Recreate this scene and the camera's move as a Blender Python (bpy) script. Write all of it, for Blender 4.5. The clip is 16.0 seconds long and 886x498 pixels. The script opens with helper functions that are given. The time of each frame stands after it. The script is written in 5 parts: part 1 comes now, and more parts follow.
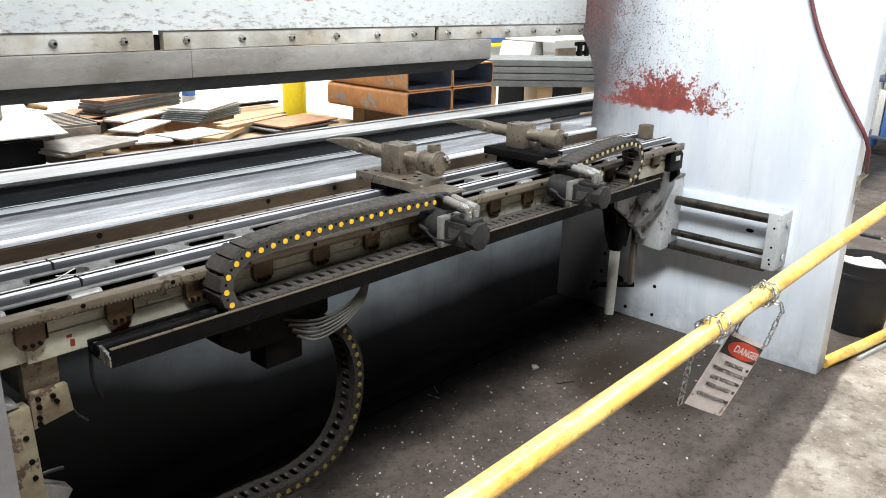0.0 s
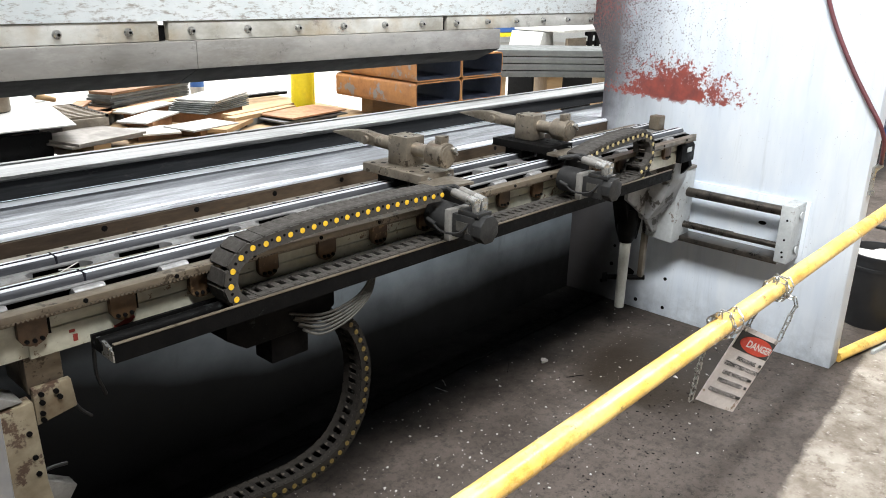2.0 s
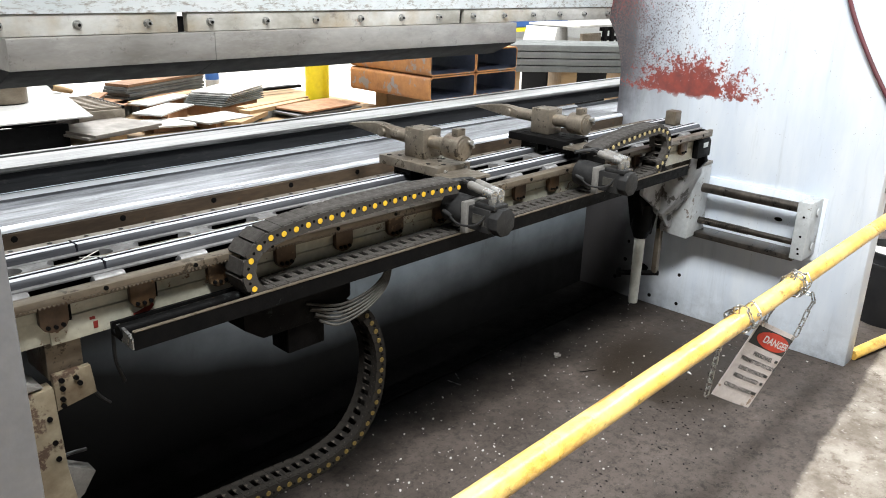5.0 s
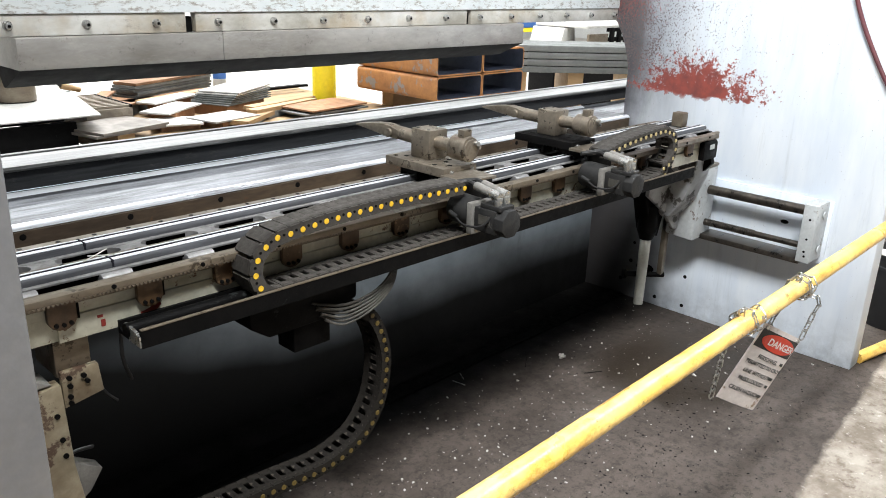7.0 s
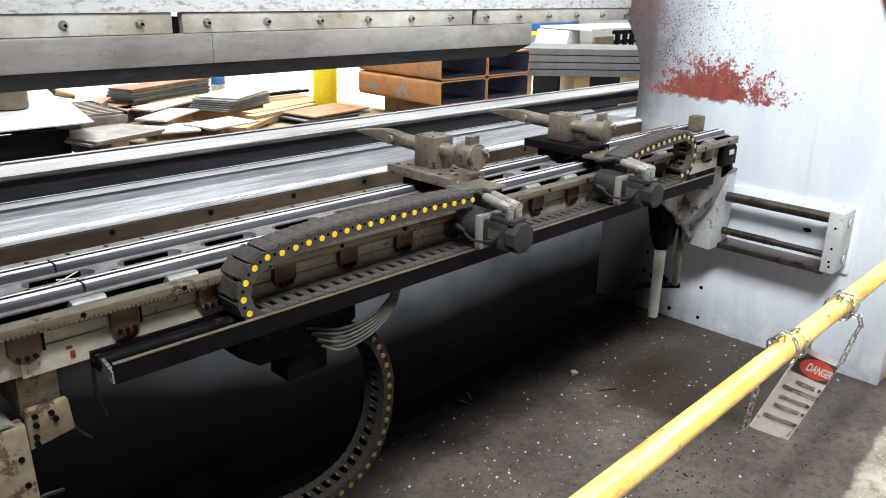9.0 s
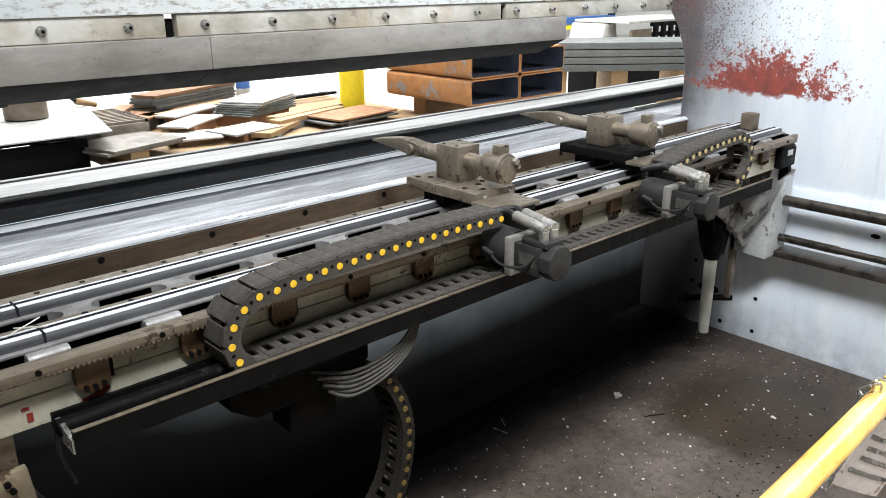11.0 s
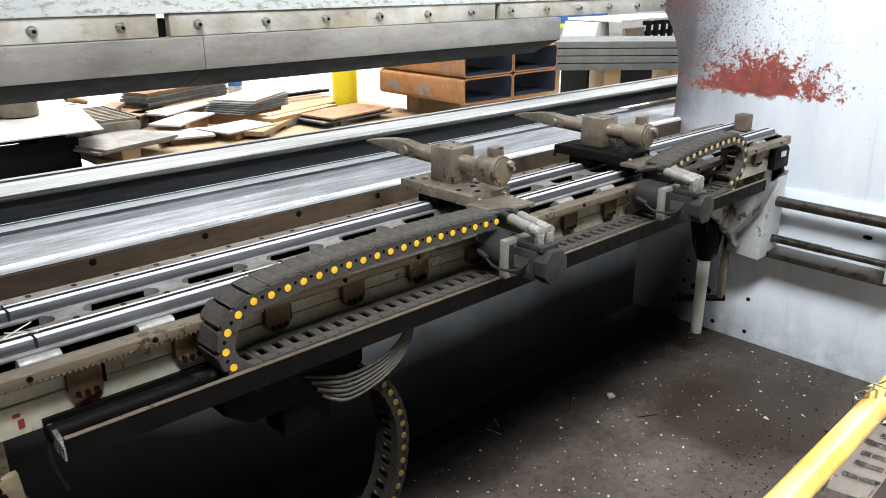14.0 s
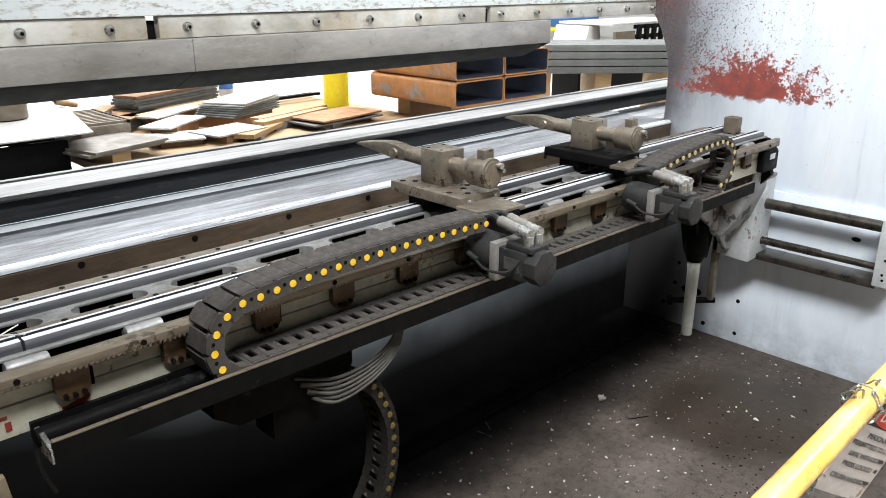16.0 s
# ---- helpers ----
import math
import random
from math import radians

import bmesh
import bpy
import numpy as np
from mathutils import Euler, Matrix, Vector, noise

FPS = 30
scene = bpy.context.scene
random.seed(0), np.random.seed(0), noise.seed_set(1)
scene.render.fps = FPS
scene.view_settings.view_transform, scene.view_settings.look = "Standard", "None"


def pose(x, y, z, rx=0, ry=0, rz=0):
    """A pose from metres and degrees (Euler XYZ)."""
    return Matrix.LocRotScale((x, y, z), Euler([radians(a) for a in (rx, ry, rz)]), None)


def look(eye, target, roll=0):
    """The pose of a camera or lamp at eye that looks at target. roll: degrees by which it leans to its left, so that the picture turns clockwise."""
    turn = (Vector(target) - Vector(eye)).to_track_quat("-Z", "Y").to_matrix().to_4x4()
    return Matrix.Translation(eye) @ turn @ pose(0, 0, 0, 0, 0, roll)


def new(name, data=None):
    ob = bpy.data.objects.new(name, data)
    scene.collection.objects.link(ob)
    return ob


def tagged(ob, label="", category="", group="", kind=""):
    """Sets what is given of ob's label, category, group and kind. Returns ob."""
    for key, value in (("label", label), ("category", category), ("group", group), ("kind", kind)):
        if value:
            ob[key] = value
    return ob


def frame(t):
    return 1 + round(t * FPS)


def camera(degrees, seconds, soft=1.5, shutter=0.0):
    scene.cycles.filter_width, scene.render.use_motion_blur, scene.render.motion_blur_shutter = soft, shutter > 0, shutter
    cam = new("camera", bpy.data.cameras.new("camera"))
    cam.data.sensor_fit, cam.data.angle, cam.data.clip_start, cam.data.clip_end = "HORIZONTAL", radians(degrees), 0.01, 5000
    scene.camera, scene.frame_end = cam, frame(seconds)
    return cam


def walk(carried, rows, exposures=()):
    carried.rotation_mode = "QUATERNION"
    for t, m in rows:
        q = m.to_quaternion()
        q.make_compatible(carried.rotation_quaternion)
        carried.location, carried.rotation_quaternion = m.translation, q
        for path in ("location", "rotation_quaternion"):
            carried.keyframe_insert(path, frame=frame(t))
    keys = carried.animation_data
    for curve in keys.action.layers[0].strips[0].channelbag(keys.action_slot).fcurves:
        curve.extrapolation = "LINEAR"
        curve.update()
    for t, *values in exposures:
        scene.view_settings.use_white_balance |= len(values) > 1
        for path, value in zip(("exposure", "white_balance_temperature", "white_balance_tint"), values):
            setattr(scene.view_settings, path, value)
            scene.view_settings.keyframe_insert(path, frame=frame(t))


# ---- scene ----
cam = camera(58.8, 16.0, soft=0.95)

PATH = [
    (0, (-3.475, -2.234, 1.577), (-2.058, -0.966, 0.955), 1.6),
    (0.5, (-3.474, -2.228, 1.573), (-2.061, -0.958, 0.949), 1.4),
    (1, (-3.47, -2.229, 1.574), (-2.064, -0.954, 0.945), 1.4),
    (1.5, (-3.466, -2.227, 1.575), (-2.065, -0.949, 0.942), 1.5),
    (2, (-3.451, -2.219, 1.574), (-2.056, -0.939, 0.93), 1.4),
    (2.5, (-3.447, -2.217, 1.571), (-2.055, -0.937, 0.92), 1.1),
    (3, (-3.449, -2.209, 1.566), (-2.06, -0.927, 0.912), 1.3),
    (3.5, (-3.45, -2.212, 1.569), (-2.067, -0.926, 0.911), 1.2),
    (4, (-3.456, -2.213, 1.566), (-2.077, -0.923, 0.909), 1.4),
    (6.5, (-3.467, -2.214, 1.57), (-2.099, -0.91, 0.914), 1.9),
    (7, (-3.468, -2.216, 1.571), (-2.104, -0.908, 0.914), 1.9),
    (7.5, (-3.468, -2.218, 1.569), (-2.106, -0.907, 0.917), 1.6),
    (8, (-3.464, -2.213, 1.57), (-2.104, -0.899, 0.919), 1.4),
    (8.2, (-3.458, -2.203, 1.568), (-2.100, -0.886, 0.920), 1.6),
    (10.3, (-3.166, -1.946, 1.517), (-1.812, -0.624, 0.871), 1.0),
    (10.5, (-3.162, -1.952, 1.527), (-1.842, -0.599, 0.874), 0.7),
    (11, (-3.161, -1.942, 1.529), (-1.87, -0.562, 0.876), -0.2),
    (11.5, (-3.165, -1.941, 1.533), (-1.893, -0.542, 0.881), -0.7),
    (12, (-3.169, -1.939, 1.535), (-1.902, -0.536, 0.884), -0.4),
    (12.5, (-3.165, -1.934, 1.536), (-1.896, -0.533, 0.883), -0.4),
    (13, (-3.16, -1.929, 1.536), (-1.881, -0.538, 0.881), -0.4),
    (13.5, (-3.158, -1.927, 1.536), (-1.866, -0.549, 0.879), -0.2),
    (14, (-3.158, -1.93, 1.538), (-1.853, -0.565, 0.878), 0.1),
    (14.5, (-3.16, -1.932, 1.537), (-1.848, -0.574, 0.878), 0.4),
    (15, (-3.157, -1.932, 1.54), (-1.845, -0.575, 0.879), 0.3),
    (15.5, (-3.158, -1.941, 1.534), (-1.842, -0.585, 0.88), 0.3),
    (16, (-3.156, -1.935, 1.536), (-1.835, -0.582, 0.884), 0.2),
]
walk(cam, [(t, look(e, a, r)) for t, e, a, r in PATH])

# ---- light ----
world = bpy.data.worlds.new("world")
scene.world = world
world.use_nodes = True
world.node_tree.nodes["Background"].inputs[0].default_value = (0.9, 0.95, 1.0, 1)
world.node_tree.nodes["Background"].inputs[1].default_value = 0.001
scene.view_settings.exposure = -0.08


def ceiling_lamp(x, y, z, sx, sy, watts, color=(0.95, 0.98, 1.0), aim=None):
    lamp = bpy.data.lights.new("bay_light", "AREA")
    lamp.shape, lamp.size, lamp.size_y, lamp.energy, lamp.color = "RECTANGLE", sx, sy, watts, color
    ob = new("bay_light", lamp)
    ob.matrix_basis = look((x, y, z), aim or (x, y + 0.001, 0))
    return ob


# hall lights: a row over the walkway behind the press, a stronger row over the work area in front
ceiling_lamp(-3.9, -2.75, 5.2, 2.4, 0.5, 650, aim=(-2.2, -1.1, 0.8))
ceiling_lamp(0.6, -2.7, 5.6, 2.6, 0.4, 265)
ceiling_lamp(4.6, -2.7, 5.6, 2.6, 0.4, 420)
ceiling_lamp(-1.5, 3.6, 6.7, 4.0, 0.8, 950)
ceiling_lamp(4.5, 3.6, 6.7, 4.0, 0.8, 1050)
ceiling_lamp(1.5, 8.5, 6.7, 6.0, 0.8, 1300)


# ---- materials ----
def srgb(r, g, b):
    f = lambda c: c / 12.92 if c <= 0.04045 else ((c + 0.055) / 1.055) ** 2.4
    return (f(r), f(g), f(b), 1)


class Nodes:
    def __init__(self, name):
        self.m = bpy.data.materials.new(name)
        self.m.use_nodes = True
        self.t = self.m.node_tree
        self.bsdf = self.t.nodes["Principled BSDF"]
        self.coord = self.t.nodes.new("ShaderNodeTexCoord").outputs["Object"]

    def put(self, kind, **inputs):
        n = self.t.nodes.new(kind)
        for k, v in inputs.items():
            k = k.replace("_", " ")
            self.link(v, n.inputs[k])
        return n

    def link(self, v, socket):
        if isinstance(v, bpy.types.NodeSocket):
            self.t.links.new(v, socket)
        else:
            socket.default_value = v

    def scaled(self, s):
        n = self.put("ShaderNodeMapping", Vector=self.coord)
        n.inputs["Scale"].default_value = s
        return n.outputs[0]

    def noise(self, scale, detail=4, rough=0.6, stretch=(1, 1, 1)):
        n = self.put("ShaderNodeTexNoise", Vector=self.scaled(stretch), Scale=scale, Detail=detail, Roughness=rough)
        return n.outputs["Fac"]

    def ramp(self, fac, lo, hi, a=0.0, b=1.0):
        n = self.put("ShaderNodeMapRange", Value=fac)
        for k, v in (("From Min", lo), ("From Max", hi), ("To Min", a), ("To Max", b)):
            n.inputs[k].default_value = v
        n.clamp = True
        return n.outputs[0]

    def math(self, op, a, b=0.0):
        n = self.t.nodes.new("ShaderNodeMath")
        n.operation = op
        self.link(a, n.inputs[0])
        self.link(b, n.inputs[1])
        return n.outputs[0]

    def mix(self, fac, a, b):
        n = self.t.nodes.new("ShaderNodeMix")
        n.data_type = "RGBA"
        self.link(fac, n.inputs[0])
        self.link(a, n.inputs[6])
        self.link(b, n.inputs[7])
        return n.outputs[2]

    def axis(self, k):
        n = self.put("ShaderNodeSeparateXYZ", Vector=self.coord)
        return n.outputs[k]

    def blob(self, ax, c, half):
        """1 at the middle of a band along one axis, 0 at its ends."""
        d = self.math("ABSOLUTE", self.math("SUBTRACT", self.axis(ax), c))
        return self.ramp(d, 0.0, half, 1.0, 0.0)

    def bump(self, height, strength, distance=0.002):
        n = self.put("ShaderNodeBump", Height=height, Strength=strength, Distance=distance)
        self.t.links.new(n.outputs[0], self.bsdf.inputs["Normal"])

    def done(self, color, rough, metal=0.0):
        self.link(color, self.bsdf.inputs["Base Color"])
        self.link(rough, self.bsdf.inputs["Roughness"])
        self.link(metal, self.bsdf.inputs["Metallic"])
        return self.m


def plain(name, c1, c2, rough=0.6, metal=0.0, scale=18, spots=None, spot_amount=0.62, stretch=(1, 1, 1), bump=0.25, spot_scale=45, vary=0.0):
    """A worn surface: two tones in clouds, optional third tone in spots, fine relief."""
    n = Nodes(name)
    col = n.mix(n.ramp(n.noise(scale, 5, 0.65, stretch), 0.35, 0.68), c1, c2)
    fine = n.noise(scale * 9, 3, 0.6, stretch)
    col = n.mix(n.ramp(fine, 0.3, 0.8, 0.0, 0.35), col, tuple(v * 0.55 for v in c2[:3]) + (1,))
    if spots:
        mask = n.math("MULTIPLY", n.noise(spot_scale, 6, 0.7), n.ramp(n.noise(5, 3), 0.3, 0.7, 0.75, 1.2))
        col = n.mix(n.ramp(mask, spot_amount, spot_amount + 0.05), col, spots)
    if vary:
        info = n.t.nodes.new("ShaderNodeObjectInfo")
        hsv = n.put("ShaderNodeHueSaturation", Color=col, Value=n.ramp(info.outputs["Random"], 0, 1, 1 - vary, 1 + vary))
        col = hsv.outputs[0]
    n.bump(fine, bump)
    return n.done(col, n.ramp(n.noise(scale * 2, 4), 0.3, 0.7, max(0.05, rough - 0.13), min(1, rough + 0.15)), metal)


def chipped_plate():
    """White-grey machine enamel, chipped to red primer and dark steel near the throat."""
    n = Nodes("chipped_enamel")
    base = n.mix(n.ramp(n.noise(3.5, 4, 0.6, (1, 2.2, 0.5)), 0.35, 0.7), (0.68, 0.74, 0.82, 1), (0.80, 0.84, 0.88, 1))
    streak = n.ramp(n.noise(9, 5, 0.7, (1, 3.0, 0.22)), 0.56, 0.8)
    base = n.mix(n.math("MULTIPLY", streak, 0.4), base, (0.42, 0.45, 0.46, 1))
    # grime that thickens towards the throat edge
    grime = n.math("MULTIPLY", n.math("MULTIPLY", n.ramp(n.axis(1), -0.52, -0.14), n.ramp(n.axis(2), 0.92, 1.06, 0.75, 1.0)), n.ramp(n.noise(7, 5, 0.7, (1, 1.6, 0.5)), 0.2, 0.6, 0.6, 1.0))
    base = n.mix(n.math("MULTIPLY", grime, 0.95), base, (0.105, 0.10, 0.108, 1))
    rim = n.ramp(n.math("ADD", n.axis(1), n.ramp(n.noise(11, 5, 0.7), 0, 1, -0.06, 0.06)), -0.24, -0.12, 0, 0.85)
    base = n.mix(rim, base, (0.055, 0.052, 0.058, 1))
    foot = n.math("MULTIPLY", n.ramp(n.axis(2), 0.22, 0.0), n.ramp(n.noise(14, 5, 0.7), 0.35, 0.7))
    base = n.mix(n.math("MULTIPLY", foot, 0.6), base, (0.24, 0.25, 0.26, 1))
    # beam's shade on the frame painted in: dark near the bed, low down
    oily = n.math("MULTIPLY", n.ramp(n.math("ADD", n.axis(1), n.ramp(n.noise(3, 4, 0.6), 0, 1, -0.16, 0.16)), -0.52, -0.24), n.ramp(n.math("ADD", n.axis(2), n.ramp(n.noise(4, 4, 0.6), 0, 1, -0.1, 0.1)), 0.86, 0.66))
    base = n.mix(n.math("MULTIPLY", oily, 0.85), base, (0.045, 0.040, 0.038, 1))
    # red primer, ragged above and at both ends, with a straight lower edge
    cloud = n.math("ADD", n.math("MULTIPLY", n.noise(18, 5, 0.75), 0.5), n.math("MULTIPLY", n.noise(62, 5, 0.75), 0.5))
    up = n.ramp(n.math("ADD", n.axis(2), n.ramp(n.noise(18, 3), 0, 1, -0.03, 0.03)), 1.055, 1.085)
    side = n.ramp(n.math("ABSOLUTE", n.math("SUBTRACT", n.axis(1), -0.47)), 0.04, 0.52, 1, 0.0)
    red = n.math("MULTIPLY", n.math("MULTIPLY", side, n.ramp(n.axis(2), 1.10, 1.36, 1, 0)), up)
    red_mask = n.ramp(n.math("ADD", n.math("MULTIPLY", red, 0.31), n.math("MULTIPLY", cloud, 1.0)), 0.635, 0.67)
    red_mask = n.math("MULTIPLY", red_mask, up)
    # dark chips
    chip = n.math("ADD", n.noise(105, 5, 0.72), n.ramp(n.noise(14, 4, 0.7), 0.25, 0.75, -0.09, 0.09))
    zone = n.math("MULTIPLY", n.ramp(n.axis(1), -0.95, -0.15), n.ramp(n.axis(2), 1.0, 1.2))
    chip_mask = n.ramp(n.math("ADD", chip, n.math("MULTIPLY", zone, 0.185)), 0.685, 0.72)
    high = n.math("MULTIPLY", n.ramp(n.axis(1), -0.5, -0.1), n.ramp(n.axis(2), 1.25, 1.45))
    pink = n.ramp(n.math("ADD", n.noise(60, 6, 0.8, (1, 1.3, 0.9)), n.math("MULTIPLY", high, 0.18)), 0.66, 0.70)
    col = n.mix(n.math("MULTIPLY", pink, 0.75), base, (0.30, 0.09, 0.08, 1))
    col = n.mix(chip_mask, col, (0.13, 0.10, 0.10, 1))
    col = n.mix(red_mask, col, n.mix(n.ramp(n.noise(20, 3), 0.3, 0.7), (0.36, 0.080, 0.058, 1), (0.19, 0.058, 0.052, 1)))
    n.bump(n.math("ADD", red_mask, chip_mask), 0.25, 0.001)
    return n.done(col, n.ramp(n.noise(12, 4), 0.3, 0.7, 0.38, 0.6))


def ram_paint():
    n = Nodes("ram_enamel")
    base = n.mix(n.ramp(n.noise(5, 5, 0.7, (1, 1, 1.5)), 0.35, 0.7), (0.74, 0.79, 0.80, 1), (0.86, 0.88, 0.88, 1))
    low = n.ramp(n.axis(2), 1.66, 1.47)
    chips = n.ramp(n.math("ADD", n.noise(46, 7, 0.8, (0.5, 1, 1.5)), n.math("MULTIPLY", low, 0.16)), 0.67, 0.78)
    col = n.mix(n.math("MULTIPLY", chips, 0.8), base, n.mix(n.noise(16, 4), (0.20, 0.15, 0.11, 1), (0.36, 0.33, 0.28, 1)))
    zone = n.math("MULTIPLY", n.blob(0, -1.72, 0.42), n.ramp(n.axis(2), 1.50, 1.57))
    red = n.ramp(n.math("ADD", n.noise(22, 6, 0.75), n.math("MULTIPLY", zone, 0.34)), 0.68, 0.74)
    col = n.mix(n.math("MULTIPLY", red, 0.85), col, (0.36, 0.08, 0.07, 1))
    n.bump(chips, 0.3, 0.001)
    return n.done(col, n.ramp(n.noise(12, 4), 0.3, 0.7, 0.35, 0.6))


def floor_paint():
    """Dark oily floor round the press with shade painted under the beam, pale mottled concrete beyond its straight
    edge.
    """
    n = Nodes("shop_floor")
    pale = n.mix(n.ramp(n.noise(4, 6, 0.75), 0.35, 0.62), (0.36, 0.32, 0.27, 1), (0.17, 0.14, 0.11, 1))
    pale = n.mix(n.ramp(n.noise(13, 6, 0.75), 0.52, 0.66), pale, (0.12, 0.09, 0.07, 1))
    pale = n.mix(n.ramp(n.noise(30, 4, 0.7), 0.60, 0.72), pale, (0.50, 0.46, 0.41, 1))
    dark = n.mix(n.ramp(n.noise(2.2, 5, 0.7), 0.35, 0.65), (0.054, 0.043, 0.036, 1), (0.105, 0.085, 0.073, 1))
    dark = n.mix(n.ramp(n.noise(28, 7, 0.85), 0.48, 0.66, 0, 0.8), dark, (0.024, 0.020, 0.017, 1))
    dark = n.mix(n.ramp(n.noise(7, 6, 0.8), 0.52, 0.64, 0, 0.35), dark, (0.022, 0.018, 0.015, 1))
    dark = n.mix(n.ramp(n.noise(75, 4, 0.7), 0.60, 0.70, 0, 0.8), dark, (0.010, 0.009, 0.008, 1))
    dark = n.mix(n.ramp(n.noise(16, 5, 0.8, (0.6, 1.6, 1)), 0.60, 0.72, 0, 0.45), dark, (0.16, 0.135, 0.12, 1))
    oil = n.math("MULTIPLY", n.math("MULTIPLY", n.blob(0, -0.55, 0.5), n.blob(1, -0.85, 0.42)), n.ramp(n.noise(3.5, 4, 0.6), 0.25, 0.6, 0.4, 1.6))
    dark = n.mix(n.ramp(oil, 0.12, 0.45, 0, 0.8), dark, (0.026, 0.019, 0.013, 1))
    # floor under the beam goes near-black: its shade is painted into the colour
    beam_shade = n.ramp(n.math("ADD", n.axis(1), n.ramp(n.noise(5, 5, 0.7), 0, 1, -0.12, 0.12)), -0.54, -0.30)
    dark = n.mix(n.math("MULTIPLY", beam_shade, 0.96), dark, (0.004, 0.0037, 0.0034, 1))
    lint = n.ramp(n.noise(120, 2, 0.5), 0.70, 0.74)
    dark = n.mix(n.math("MULTIPLY", lint, 0.35), dark, (0.30, 0.28, 0.26, 1))
    wob = n.ramp(n.noise(11, 4, 0.6), 0, 1, -0.03, 0.03)
    yy = n.math("ADD", n.math("SUBTRACT", n.axis(1), n.math("MULTIPLY", n.axis(0), 0.09)), wob)
    edge = n.ramp(yy, -1.475, -1.455)
    front = n.ramp(n.axis(1), 0.75, 0.8, 1, 0)
    mask = n.math("MULTIPLY", edge, front)
    bright = n.mix(n.ramp(n.noise(3, 4), 0.3, 0.7), (0.55, 0.52, 0.48, 1), (0.68, 0.65, 0.60, 1))
    pale = n.mix(n.ramp(n.axis(1), 0.75, 0.8), pale, bright)
    n.bump(n.noise(40, 5, 0.7), 0.3, 0.003)
    rough = n.mix(n.ramp(oil, 0.12, 0.5), n.ramp(n.noise(9, 4), 0.3, 0.7, 0.5, 0.8), (0.3, 0.3, 0.3, 1))
    return n.done(n.mix(mask, pale, dark), rough)


def streaked(name, c1, c2, rough=0.3, metal=0.9, scale=10):
    """Machined steel, scratched along its length, with worn bright streaks."""
    n = Nodes(name)
    s = n.noise(scale, 6, 0.75, (0.10, 1.6, 1.6))
    col = n.mix(n.ramp(s, 0.36, 0.62), c1, c2)
    wear = n.ramp(n.noise(26, 6, 0.8, (0.35, 1, 1)), 0.58, 0.72)
    col = n.mix(n.math("MULTIPLY", wear, 0.6), col, (0.10, 0.095, 0.09, 1))
    n.bump(n.noise(120, 3, 0.6, (0.05, 1.5, 1.5)), 0.12, 0.001)
    return n.done(col, n.ramp(s, 0.3, 0.7, rough - 0.1, rough + 0.18), metal)


def yellow_pipe():
    n = Nodes("worn_yellow_paint")
    base = n.mix(n.ramp(n.noise(7, 4, 0.6), 0.35, 0.65), (0.84, 0.52, 0.10, 1), (0.88, 0.62, 0.20, 1))
    under = n.ramp(n.noise(16, 6, 0.75, (0.5, 1, 1)), 0.46, 0.66)
    col = n.mix(n.math("MULTIPLY", under, 0.85), base, (0.40, 0.17, 0.03, 1))
    dirt = n.ramp(n.noise(40, 6, 0.8, (0.6, 1, 1)), 0.59, 0.68)
    col = n.mix(n.math("MULTIPLY", dirt, 0.8), col, (0.07, 0.045, 0.025, 1))
    n.bump(under, 0.2, 0.001)
    return n.done(col, n.ramp(n.noise(12, 4), 0.3, 0.7, 0.24, 0.42))


plate_paint, ram_mat, floor_mat, pipe_mat = chipped_plate(), ram_paint(), floor_paint(), yellow_pipe()
wall_mat = plain("hall_wall", (0.72, 0.72, 0.70, 1), (0.62, 0.62, 0.60, 1), 0.8, scale=3)
# unseen ceiling, south and west walls darkened to cut fill light
ceiling_mat = plain("hall_ceiling", (0.16, 0.16, 0.17, 1), (0.11, 0.11, 0.12, 1), 0.8, scale=3)
back_mat = plain("dark_hall_wall", (0.20, 0.20, 0.20, 1), (0.14, 0.14, 0.14, 1), 0.8, scale=3)
def bed_enamel():
    """Blue-grey enamel with dark runs, its shade under the beam painted in towards the foot."""
    n = Nodes("bed_enamel")
    col = n.mix(n.ramp(n.noise(5, 5, 0.65), 0.35, 0.68), (0.46, 0.54, 0.60, 1), (0.36, 0.42, 0.47, 1))
    run = n.ramp(n.noise(9, 5, 0.7, (1, 1, 0.35)), 0.58, 0.76)
    col = n.mix(n.math("MULTIPLY", run, 0.45), col, (0.10, 0.095, 0.09, 1))
    # shade below the beam painted in: darker downwards and towards the left
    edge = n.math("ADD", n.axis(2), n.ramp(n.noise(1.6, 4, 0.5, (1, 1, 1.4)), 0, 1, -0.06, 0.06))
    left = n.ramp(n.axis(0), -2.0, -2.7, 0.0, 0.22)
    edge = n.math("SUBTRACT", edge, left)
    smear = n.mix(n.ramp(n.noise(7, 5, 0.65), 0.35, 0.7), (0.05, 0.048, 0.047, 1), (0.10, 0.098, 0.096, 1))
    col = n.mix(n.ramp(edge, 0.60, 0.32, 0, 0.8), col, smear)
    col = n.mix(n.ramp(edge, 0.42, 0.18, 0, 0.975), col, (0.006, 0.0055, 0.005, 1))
    n.bump(n.noise(40, 4), 0.2)
    return n.done(col, n.ramp(n.noise(9, 4), 0.3, 0.7, 0.45, 0.7))


